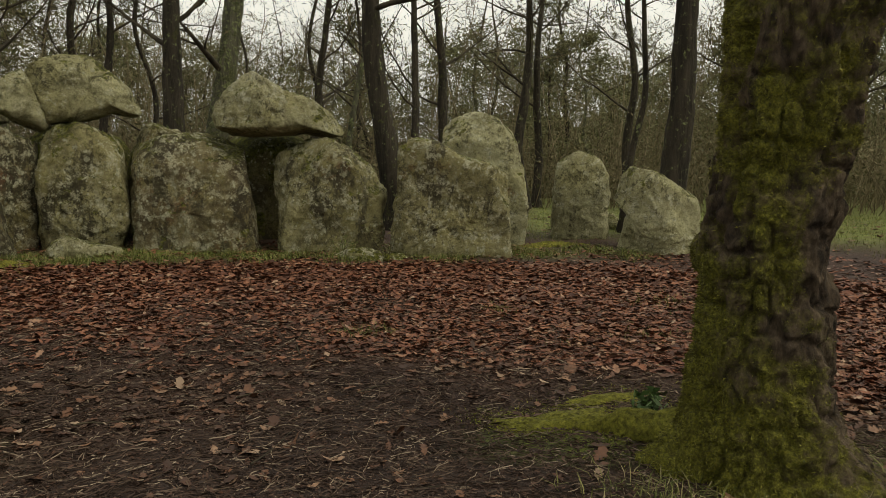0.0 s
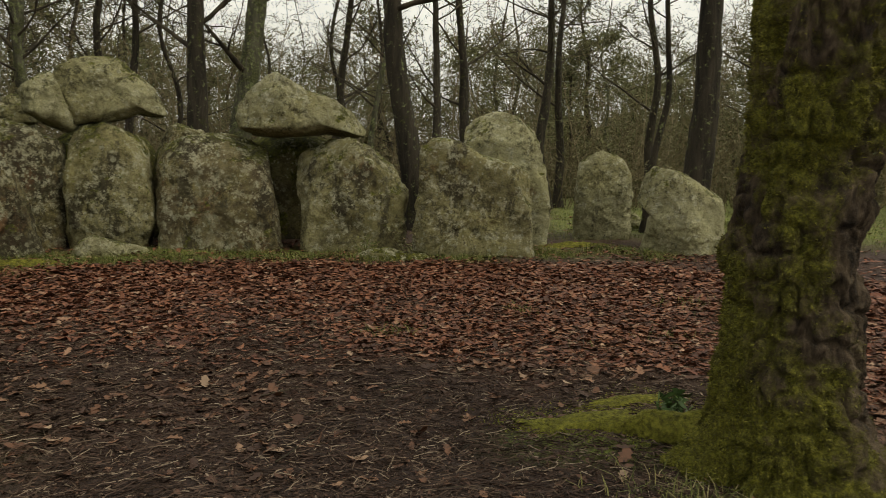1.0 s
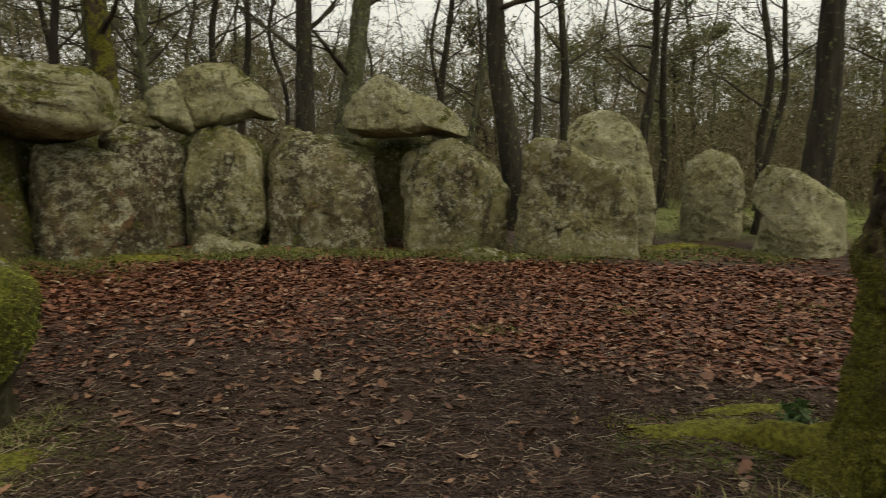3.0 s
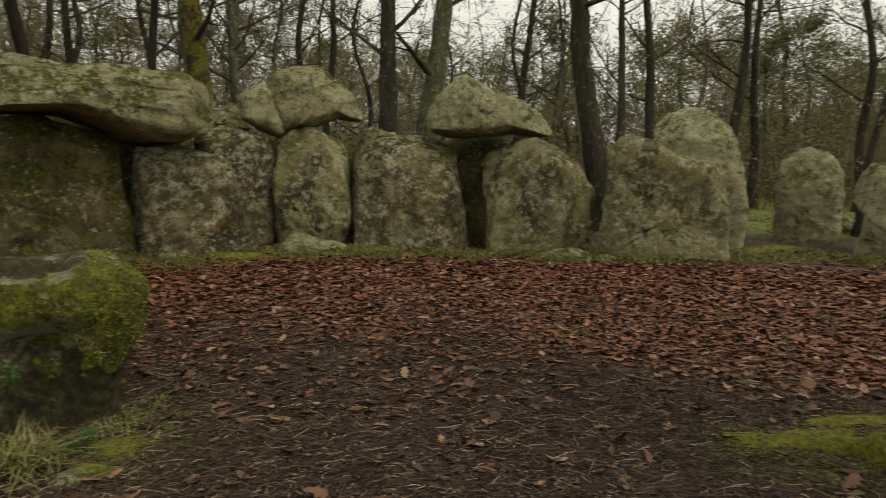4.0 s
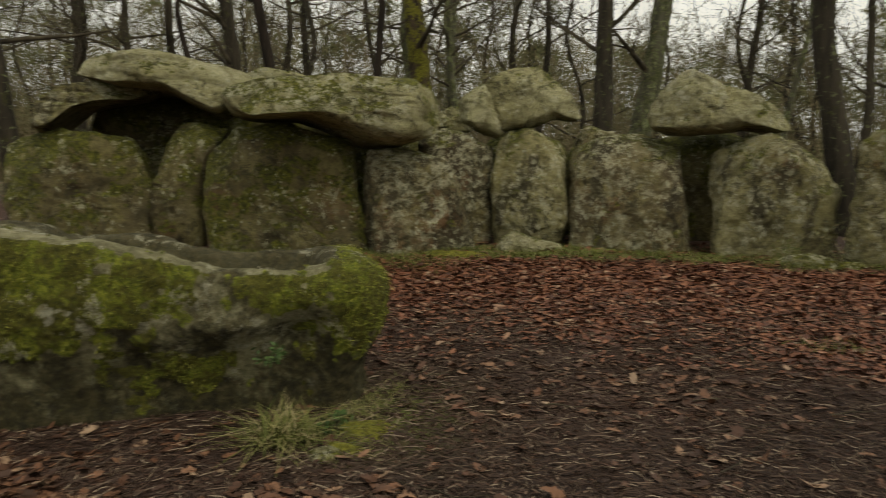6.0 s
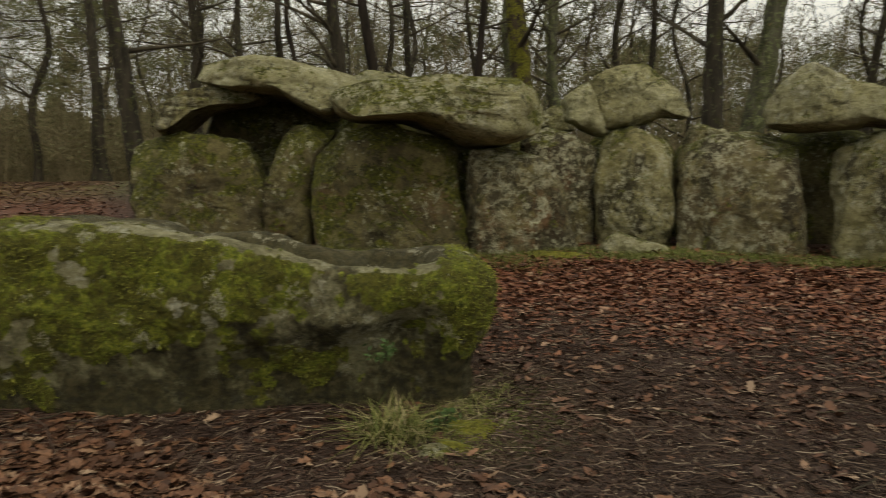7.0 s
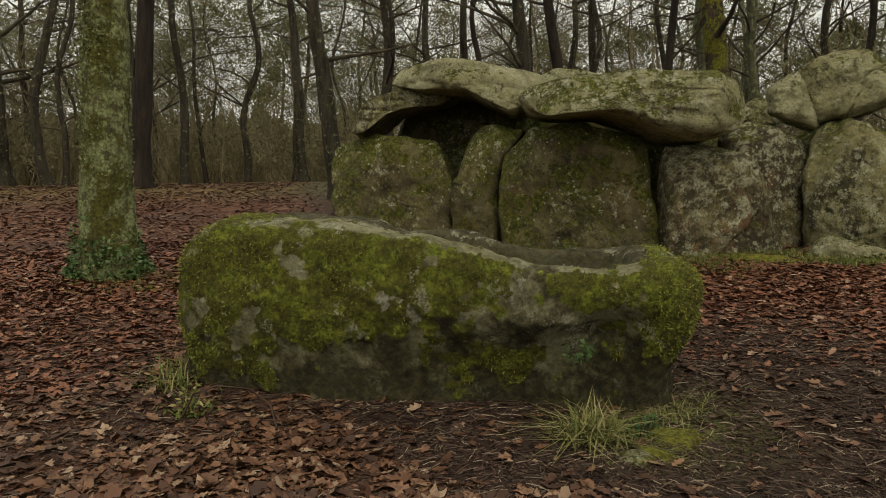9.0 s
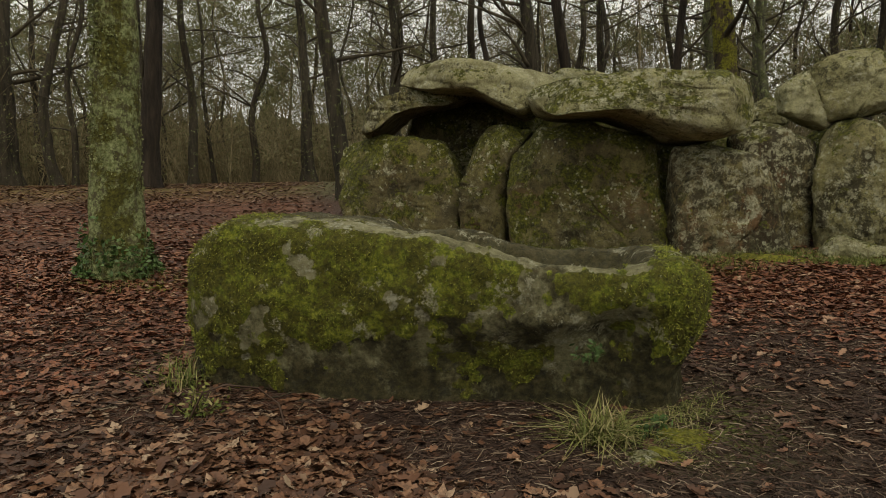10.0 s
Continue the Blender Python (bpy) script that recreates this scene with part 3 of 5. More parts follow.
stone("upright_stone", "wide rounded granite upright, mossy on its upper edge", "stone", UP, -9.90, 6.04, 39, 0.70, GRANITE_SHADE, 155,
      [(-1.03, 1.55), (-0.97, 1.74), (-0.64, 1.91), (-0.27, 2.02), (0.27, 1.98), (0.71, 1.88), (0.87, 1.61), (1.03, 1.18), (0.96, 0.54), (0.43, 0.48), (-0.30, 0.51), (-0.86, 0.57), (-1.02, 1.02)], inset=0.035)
stone("capstone", "massive long granite capstone with yellow-green moss and lichen", "stone", CAP, -6.73, 7.68, 48, 2.20, GRANITE_CAP, 162,
      [(-1.45, 2.32), (-1.37, 2.46), (-1.04, 2.53), (-0.52, 2.58), (-0.01, 2.61), (0.50, 2.57), (0.93, 2.59), (1.22, 2.48), (1.45, 2.26), (1.41, 2.08), (1.16, 1.87), (0.88, 1.76), (0.55, 1.75), (0.30, 1.80), (0.00, 1.94), (-0.44, 2.09), (-0.96, 2.07), (-1.29, 2.11)], box=0.25, strata=0.05, facets=18)
stone("capstone", "low granite slab end behind a capstone", "stone", CAP, -8.46, 8.49, 42, 0.70, GRANITE_PALE, 169,
      [(-0.61, 2.76), (-0.48, 2.91), (-0.26, 2.98), (0.26, 2.91), (0.61, 2.79), (0.44, 2.64)], box=0.45)
stone("capstone", "flat grey granite slab end between capstones", "stone", CAP, -6.39, 10.23, 29, 0.70, GRANITE_PALE, 176,
      [(-0.29, 2.15), (-0.24, 2.34), (-0.01, 2.42), (0.18, 2.40), (0.29, 2.05), (-0.03, 1.98)], box=0.45)


def hollowed_stone(x, y, yaw, seed=51):
    """The long fallen block: a basin along its top between two rims, squared end, rounded end, undercut foot.
    Built as cross-sections along its length; moss grows where the attribute says."""
    us = np.concatenate([[-1.85, -1.845], np.linspace(-1.84, -1.4, 34), np.linspace(-1.385, 1.45, 190), np.linspace(1.46, 1.755, 30), [1.765, 1.77]])
    front = np.interp(us, [-1.85, -1.6, -1.38, -1.03, -0.69, 0.0, 0.34, 0.72, 1.2, 1.4, 1.55, 1.72], [0.80, 0.95, 1.07, 1.08, 1.04, 0.965, 0.88, 0.79, 0.755, 0.79, 0.81, 0.75])
    far = np.interp(us, [-1.7, -1.3, -0.5, -0.13, 0.14, 0.27, 0.44, 0.88, 1.3, 1.67, 1.75], [0.80, 0.97, 0.93, 0.915, 0.94, 0.91, 0.835, 0.805, 0.795, 0.77, 0.72])
    deep = 0.34 * smoothstep(us, -0.42, 0.05) * (1 - smoothstep(us, 1.12, 1.42))
    full = np.where(us < 0, 1 - 0.75 * np.clip((-us - 1.25) / 0.60, 0, 1) ** 3.4, 1 - 0.6 * np.clip((us - 1.45) / 0.32, 0, 1) ** 4)
    t = np.linspace(0, 1, 190)
    P = []
    for u, hf, hb, dp, k in zip(us, front, far, deep, full):
        cutback = smoothstep(u, -0.5, 0.25) * (1 - smoothstep(u, 1.25, 1.6))
        w = [-0.48 + 0.07 * cutback, -0.51 + 0.10 * cutback, -0.56 + 0.09 * cutback, -0.62 + 0.03 * cutback, -0.65, -0.64, -0.59, -0.50, -0.38, -0.32, -0.20, 0.18, 0.34, 0.40, 0.47, 0.54, 0.61, 0.64, 0.55]
        v = [-0.42, -0.02, 0.16, 0.34, 0.52, hf - 0.13, hf - 0.035, hf, hf - 0.005 - 0.06 * (dp > 0.2), hf - dp * 0.55, hf - dp, hf - dp, hb - 0.62 * dp, hb - 0.18 * dp, hb - 0.01, hb, hb - 0.06, 0.4, -0.42]
        s = np.concatenate([[0], np.cumsum(np.hypot(np.diff(w), np.diff(v)))])
        s /= s[-1]
        ww, vv = np.interp(t, s, w), np.interp(t, s, v)
        for _ in range(2):
            ww[1:-1] = (ww[:-2] + 2 * ww[1:-1] + ww[2:]) / 4
            vv[1:-1] = (vv[:-2] + 2 * vv[1:-1] + vv[2:]) / 4
        lean = -0.10 * (1 - smoothstep(vv, -0.2, 0.75)) * (u > 0) * smoothstep(u, 1.0, 1.6) * 1.6
        P.append(np.stack([np.full(190, u) + lean, ww * k, 0.35 + (vv - 0.35) * (0.45 + 0.55 * k)], -1))
    P = np.array(P)
    a, c = P.shape[:2]
    du, dt = np.gradient(P, axis=0), np.gradient(P, axis=1)
    N = np.cross(dt, du).reshape(-1, 3)
    N /= np.linalg.norm(N, axis=1)[:, None] + 1e-9
    V = P.reshape(-1, 3)
    if (N[:, 1] * V[:, 1]).sum() < 0:
        N = -N
    rng = random.Random(seed)
    V = weathered(V, N, seed, 0.5, 0.0, np.array([0.2, 0, 0.4]), 1, rng)
    # a crust overhangs the squared end; below it the face is broken back
    V[:, 1] -= 0.06 * np.exp(-((V[:, 0] - 1.45) / 0.22) ** 2 - ((V[:, 2] - 0.62) / 0.16) ** 2) * (V[:, 1] < 0)
    V[:, 1] += 0.13 * np.exp(-((V[:, 0] - 1.18) / 0.17) ** 2 - ((V[:, 2] - 0.36) / 0.12) ** 2) * (V[:, 1] < 0)
    V[:, 1] -= 0.07 * np.exp(-((V[:, 0] - 0.78) / 0.28) ** 2 - ((V[:, 2] - 0.42) / 0.07) ** 2) * (V[:, 1] < 0)
    up = N[:, 2]
    m = 0.03 + 0.36 * fbm(V, 2.6, 5, 5, 0.65) + 0.24 * fbm(V, 9.0, 8, 3, 0.65)
    m += 0.34 * smoothstep(V[:, 2] + 0.25 * fbm(V, 2.2, 77, 3), -0.12, 0.5) + 0.10 * smoothstep(-V[:, 0], -0.4, 1.3)
    m += 0.45 * np.exp(-((V[:, 0] - 1.62) / 0.22) ** 2) * smoothstep(V[:, 2], 0.25, 0.45) - 0.50 * smoothstep(up, 0.55, 0.9) * (1 - smoothstep(V[:, 0], 1.3, 1.5)) * smoothstep(V[:, 0], -1.45, -1.0)
    m -= 0.40 * np.exp(-((V[:, 0] - 0.15) / 0.28) ** 2 - ((V[:, 2] - 0.84) / 0.10) ** 2)
    m -= 0.5 * smoothstep(V[:, 1], -0.3, 0.1) * (V[:, 1] < 0.45)
    m -= 0.45 * np.exp(-((V[:, 0] - 0.85) / 0.22) ** 2 - ((V[:, 2] - 0.42) / 0.07) ** 2)
    m -= 0.24 * (1 - smoothstep(V[:, 2] + 0.3 * fbm(V, 3.0, 71, 4, 0.65), -0.1, 0.4)) * smoothstep(V[:, 0], -1.2, -0.2)
    moss = smoothstep(m, 0.02, 0.34)
    V = V + N * (0.014 * moss * (0.6 + 0.8 * np.abs(fbm(V, 16, 3, 3))))[:, None]
    i, j = np.meshgrid(np.arange(a - 1), np.arange(c - 1), indexing="ij")
    q = (i * c + j)
    faces = np.stack([q, q + c, q + c + 1, q + 1], -1).reshape(-1, 4).tolist()
    faces += [list(range(c)), list(range((a - 1) * c, a * c))[::-1]]
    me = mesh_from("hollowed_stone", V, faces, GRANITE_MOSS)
    att = me.attributes.new("moss", "FLOAT", "POINT")
    att.data.foreach_set("value", moss)
    ob = new("hollowed_stone", me)
    ob.matrix_world = pose(x, y, 0, 0, 0, yaw)
    tagged(ob, "long fallen granite block, hollowed on top, green with moss", "stone")
    # short moss shoots over the mossy parts
    g = np.random.default_rng(seed)
    seen = np.flatnonzero((moss + 0.5 * vnoise(V, 7.0, 44) > 0.85) & (V[:, 1] < 0.2) & (V[:, 2] > -0.2))
    pick = g.choice(seen, 13000)
    o, nn = V[pick] + g.normal(0, 0.007, (13000, 3)), N[pick]
    way = nn * 0.7 + g.normal(0, 0.55, nn.shape) + [0, 0, -0.25]
    way /= np.linalg.norm(way, axis=1)[:, None]
    side = np.cross(way, g.normal(0, 1, nn.shape))
    side /= np.linalg.norm(side, axis=1)[:, None] + 1e-9
    L = g.uniform(0.008, 0.026, (13000, 1))
    S = np.stack([o - side * 0.0035, o + side * 0.0035, o + way * L], 1).reshape(-1, 3)
    part("moss", mesh_from("moss", S, np.arange(len(S)).reshape(-1, 3), MOSS_TUFT, False), ob, "short yellow-green moss shoots")
    return ob


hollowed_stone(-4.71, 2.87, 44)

# the big overhanging capstone at the chamber's end, in two layers
stone("capstone", "large overhanging granite capstone with a pale sloping face", "stone", CAP, -9.55, 6.90, 44, 2.3, GRANITE_PALE, 60,
      [(-.85, 2.70), (-.77, 2.89), (-.61, 2.97), (.04, 3.02), (.46, 2.96), (.88, 2.86), (1.38, 2.79), (1.48, 2.62), (1.26, 2.30), (1.01, 2.18),
       (.71, 2.32), (.33, 2.53), (-.31, 2.55)], box=0.26, strata=0.07)
stone("capstone", "lower ledge of layered granite under the overhanging capstone", "stone", CAP, -9.60, 6.85, 44, 1.6, GRANITE, 61,
      [(-1.45, 1.95), (-1.32, 2.32), (-1.01, 2.55), (-.5, 2.62), (.1, 2.58), (.3, 2.48), (-.31, 2.42), (-.92, 2.25), (-1.2, 1.95)], box=0.45, strata=0.07)
# stones added to close the back of the chamber and keep it dark
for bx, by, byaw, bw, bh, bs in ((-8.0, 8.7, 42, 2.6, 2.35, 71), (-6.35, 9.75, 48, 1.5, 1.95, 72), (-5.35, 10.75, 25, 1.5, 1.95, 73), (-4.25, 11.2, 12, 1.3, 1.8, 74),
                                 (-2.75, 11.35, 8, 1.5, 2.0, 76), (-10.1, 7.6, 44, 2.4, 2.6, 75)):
    stone("upright_stone", "dark granite stone added at the back to keep light out of the chamber", "stone", UP, bx, by, byaw, 0.5, GRANITE_SHADE, bs,
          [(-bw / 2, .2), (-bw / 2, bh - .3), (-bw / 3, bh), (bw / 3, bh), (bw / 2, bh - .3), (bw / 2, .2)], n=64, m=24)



# ---- plants and litter ----
def tube(path, radii, sides, verts, faces, rng=None, wob=0.0):
    """Adds a tapered tube along a list of points to verts and faces."""
    base, k = len(verts), len(path)
    for i, (p, r) in enumerate(zip(path, radii)):
        a, b = path[max(i - 1, 0)], path[min(i + 1, k - 1)]
        t = (b - a).normalized() if (b - a).length > 1e-6 else Vector((0, 0, 1))
        u = t.orthogonal().normalized() if abs(t.z) < 0.6 else t.cross(Vector((0, 1, 0))).normalized()
        v = t.cross(u)
        for s in range(sides):
            th = 2 * math.pi * s / sides
            rr = r * (1 + (rng.uniform(-wob, wob) if wob else 0))
            verts.append(tuple(p + (u * math.cos(th) + v * math.sin(th)) * rr))
    for i in range(k - 1):
        for s in range(sides):
            q = (s + 1) % sides
            faces.append((base + i * sides + s, base + i * sides + q, base + (i + 1) * sides + q, base + (i + 1) * sides + s))


def grow(start, way, length, r, level, rng, verts, faces, gnarl=0.35, tips=None):
    """A bare branch with its side twigs."""
    segs = 5 if level < 2 else (3 if level < 3 else 2)
    path, radii, d, p = [start], [r], way.normalized(), start.copy()
    for i in range(segs):
        d = (d + Vector((rng.uniform(-1, 1), rng.uniform(-1, 1), rng.uniform(-0.7, 1.0))) * gnarl * (0.5 + 0.25 * level)).normalized()
        p = p + d * length / segs
        path.append(p.copy())
        radii.append(r * (1 - 0.8 * (i + 1) / segs))
    tube(path, radii, (6, 5, 3, 3)[min(level, 3)], verts, faces)
    if tips is not None and level >= 1:
        tips.append(path[-1])
        tips.append(path[len(path) // 2])
    if level >= 3:
        return
    for _ in range((7, 6, 4)[level]):
        f = rng.uniform(0.25, 1.0)
        k = min(int(f * segs), segs - 1)
        q = path[k].lerp(path[k + 1], f * segs - k)
        side = Vector((rng.uniform(-1, 1), rng.uniform(-1, 1), rng.uniform(-0.5, 0.9)))
        grow(q, (path[k + 1] - path[k]).normalized() * 0.7 + side, length * rng.uniform(0.3, 0.6), max(radii[k] * 0.5, 0.004), level + 1, rng, verts, faces, gnarl, tips)


def flakes(points, size, rng, per, spread, verts, faces, stretch=1.0, up=0.0):
    """Small folded leaves strewn round points."""
    for p in points:
        for _ in range(per):
            q = p + Vector((rng.gauss(0, spread), rng.gauss(0, spread), rng.gauss(0, spread * 0.7)))
            a = Vector((rng.gauss(0, 1), rng.gauss(0, 1), rng.gauss(up, 0.8))).normalized() * size * rng.uniform(0.6, 1.3) * stretch
            b = a.cross(Vector((rng.gauss(0, 1), rng.gauss(0, 1), rng.gauss(0, 1)))).normalized() * size * 0.5
            k = len(verts)
            verts.extend([tuple(q - a), tuple(q + b), tuple(q + a), tuple(q - b)])
            faces.append((k, k + 1, k + 2))
            faces.append((k, k + 2, k + 3))


def tree(name, label, pts, r, height, mat, seed, limbs=9, low=2.5, leaves=None, sides=16, lim=2.2, flare=0.5, group="", foot=True, level=0, sway=0.0):
    """pts: places on the trunk's axis from its foot upwards; above them the trunk goes on to its height."""
    rng = random.Random(seed)
    axis = [Vector(p) for p in pts]
    base = axis[0].copy()
    axis = [p - base for p in axis]
    lean = (axis[-1] - axis[0]).normalized() if len(axis) > 1 else Vector((0, 0, 1))
    lean = (lean + Vector((0, 0, 1.5))).normalized()
    while axis[-1].z < height:
        lean = (lean + Vector((rng.uniform(-1, 1), rng.uniform(-1, 1), 0.4)) * 0.10).normalized()
        axis.append(axis[-1] + lean * 0.9)
    fine = []
    for a, b in zip(axis, axis[1:]):
        steps = max(2, int((b - a).length / 0.22)) if a.z < 6 else 2
        fine += [a.lerp(b, i / steps) for i in range(steps)]
    fine.append(axis[-1])
    for _ in range(3):
        fine = [fine[0]] + [(a + b * 2 + c) / 4 for a, b, c in zip(fine, fine[1:], fine[2:])] + [fine[-1]]
    if sway:
        fine = [p + Vector((noise.noise(Vector((seed, 0.35 * p.z, 1))), noise.noise(Vector((seed, 0.35 * p.z, 9))), 0)) * sway * min(1.0, p.z / 1.5) for p in fine]
    if foot:
        fine = [fine[0] - Vector((0, 0, 0.3))] + fine
    rad = [max(0.02, r * (1 - 0.8 * max(p.z, 0) / height) * (1 + flare * math.exp(-max(p.z, 0) / (1.2 * r)))) for p in fine]
    root = tagged(new(name), label, "tree", group)
    root.location = base
    v, f = [], []
    tube(fine, rad, sides, v, f)
    off = Vector((seed * 3.1, seed * 1.7, 0))
    v = [tuple(Vector(p) + noise.noise_vector((Vector(p) + off) * 3.0) * 0.12 * r + noise.noise_vector((Vector(p) + off) * 9.0) * 0.05 * r) for p in v]
    part("trunk", mesh_from("trunk", v, f, mat), root)
    v, f, tips = [], [], []
    for _ in range(limbs):
        h = rng.uniform(low, height * 0.95)
        k = min(range(len(fine)), key=lambda i: abs(fine[i].z - h))
        th = rng.uniform(0, 2 * math.pi)
        grow(fine[k], Vector((math.cos(th), math.sin(th), rng.uniform(0.1, 0.8))), lim * rng.uniform(0.6, 1.3) * (1.1 - 0.5 * h / height),
             max(0.015, rad[k] * 0.35), level, rng, v, f, 0.35, tips)
    crown = part("crown", mesh_from("crown", v, f, TWIG), root)
    if leaves:
        kind, size, per, spread, stretch = leaves
        v, f = [], []
        flakes(tips, size, rng, per, spread, v, f, stretch, 0.5)
        part("foliage", mesh_from("foliage", v, f, kind, False), crown)
    return root


def standing(x, y, *more):
    """Trunk axis from the ground at (x, y) through further places."""
    return [(x, y, gz(x, y))] + list(more)


# single trees behind and beside the monument
tree("oak_tree", "dark oak trunk with mossy foot behind the capstones", standing(-5.17, 14.1, (-5.18, 14.08, 2.3), (-5.17, 14.08, 4.6)), 0.23, 10, BARK_DARK, 11, limbs=8, low=2.6)
tree("oak_tree", "crooked dark oak trunk spotted with grey lichen", standing(-0.80, 12.9, (-0.95, 12.87, 1.47), (-1.05, 12.86, 2.2), (-1.25, 12.84, 3.3), (-1.29, 12.83, 4.4)), 0.22, 10, BARK_DARK, 12, limbs=8, low=2.6)
tree("oak_tree", "stout dark oak trunk standing behind the standing stones", standing(3.62, 11.95, (3.74, 11.93, 1.23), (3.84, 11.9, 2.41), (3.85, 11.9, 4.2)), 0.245, 10, BARK_DARK, 13, limbs=8, low=3.0)
tree("young_tree", "thin crooked sapling with dark bark", standing(3.1, 12.62, (3.18, 12.61, 1.6), (3.28, 12.58, 2.13), (3.44, 12.54, 2.65), (3.36, 12.56, 3.78)), 0.07, 7, BARK_DARK, 14, limbs=6, low=2.0, lim=1.2)
tree("beech_tree", "grey-green smooth trunk covered with lichen", standing(-5.6, 17.2, (-5.24, 17.22, 2.78), (-5.03, 17.28, 4.09), (-4.89, 17.32, 5.38)), 0.31, 11, BARK_GREEN, 15, limbs=8, low=3)
MID_TREES = [
    (-2.03, 16.88, 0.05, 0.08, BARK_GREEN), (-0.15, 18.0, 0.12, 0.14, BARK_DARK), (-0.85, 16.98, 0.22, 0.11, BARK_DARK), (2.2, 19.9, -0.05, 0.16, BARK_DARK),
    (2.65, 20.85, -0.05, 0.13, BARK_DARK), (-9.0, 17.9, 0.1, 0.13, BARK_DARK), (-9.9, 16.6, -0.3, 0.16, BARK_GREEN), (-10.6, 15.2, 0.1, 0.15, BARK_GREEN),
    (-21.43, 6.7, 0.1, 0.14, BARK_DARK), (-21.97, 10.6, 0, 0.21, BARK_DARK), (-24.4, 2.5, 0.1, 0.3, BARK_DARK), (-15.5, 10.0, -0.35, 0.10, BARK_DARK),
    (-15.6, 9.75, 0, 0.14, BARK_DARK), (-15.65, 12.85, 0, 0.11, BARK_RED), (-12.05, 10.9, 0, 0.19, BARK_DARK), (-12.2, 12.1, 0, 0.17, BARK_RED),
    (-10.3, 13.7, -0.1, 0.12, BARK_RED), (-8.95, 14.5, 0.05, 0.11, BARK_GREEN), (-13.4, 14.6, 0.1, 0.13, BARK_DARK), (4.9, 19.5, 0.1, 0.13, BARK_DARK),
    (-7.2, 15.4, 0.25, 0.10, BARK_DARK), (-18.2, 13.1, -0.1, 0.16, BARK_DARK), (-3.4, 19.2, 0.15, 0.13, BARK_DARK),
]
for k, (x, y, s, r, mat) in enumerate(MID_TREES):
    tree("oak_tree", "slender bare winter oak with forking branches", standing(x, y, (x + s, y, 4.0)), r, 9.5, mat, 30 + k, limbs=13, low=2.3, lim=2.6, sides=10, level=1, sway=0.35)
tree("oak_tree", "oak trunk hung with dark ivy and moss", standing(-8.35, 12.6, (-8.45, 12.5, 3.1), (-8.57, 12.42, 4.6)), 0.27, 10, BARK_MOSS, 16, limbs=8, low=2.6)
tree("oak_tree", "leaning oak trunk with dark furrowed bark", standing(-14.5, 7.75, (-14.56, 7.51, 2.48), (-14.57, 7.48, 3.31), (-14.67, 7.3, 4.49), (-14.7, 7.25, 5.6)), 0.21, 10, BARK_DARK, 17, limbs=7, low=3)
tree("pine_tree", "straight dark reddish-brown pine trunk", standing(-19.86, 5.0, (-19.81, 5.23, 3.7), (-19.76, 5.38, 5.8)), 0.27, 13, BARK_RED, 18, limbs=8, low=7, lim=2.0, level=1)
tree("oak_tree", "curved slim oak trunk at the wood's edge", standing(-22.28, 3.4, (-22.29, 3.24, 1.55), (-22.31, 3.11, 3.1), (-22.3, 3.18, 3.7), (-22.2, 3.79, 6.05)), 0.15, 10, BARK_DARK, 19, limbs=10, low=3.5, level=1)

# the lichen-covered tree beside the path, with ivy round its foot
lichen_tree = tree("oak_tree", "straight trunk crusted with pale green lichen, ivy at its foot",
                   standing(-9.25, 1.74, (-9.24, 1.78, 1.76), (-9.22, 1.86, 3.3)), 0.285, 10, BARK_LICHEN, 20, limbs=7, low=4.0, sides=28, flare=0.35)
rng = random.Random(5)
spots, crusts = [], []
for _ in range(330):
    a, h = rng.uniform(0, 2 * math.pi), abs(rng.gauss(0, 0.22))
    spots.append(Vector((math.cos(a), math.sin(a), 0)) * (0.33 + 0.12 * math.exp(-h / 0.2)) + Vector((0, 0, h)))
for _ in range(4200):
    a, h = rng.uniform(0, 2 * math.pi), rng.uniform(0.9, 3.6)
    crusts.append(Vector((math.cos(a) * 0.285 * (1 - 0.08 * h), math.sin(a) * 0.285 * (1 - 0.08 * h) + 0.03 * h, h)))
v, f = [], []
flakes(spots, 0.035, rng, 3, 0.03, v, f, 1.0, 0.3)
part("ivy", mesh_from("ivy", v, f, IVY_LEAF, False), lichen_tree, "small dark green ivy leaves")
LICHEN_TUFT = leaf_material("lichen_tuft", [(0.0, (0.075, 0.09, 0.03)), (0.6, (0.165, 0.19, 0.07)), (1.0, (0.30, 0.33, 0.15))])
v, f = [], []
flakes(crusts, 0.020, rng, 2, 0.014, v, f, 1.0, 0.0)
part("lichen", mesh_from("lichen", v, f, LICHEN_TUFT, False), lichen_tree, "pale green leafy lichen")


MOSS_DARK = leaf_material("moss_on_bark", [(0.0, (0.06, 0.06, 0.01)), (0.6, (0.16, 0.155, 0.02)), (1.0, (0.30, 0.28, 0.04))])


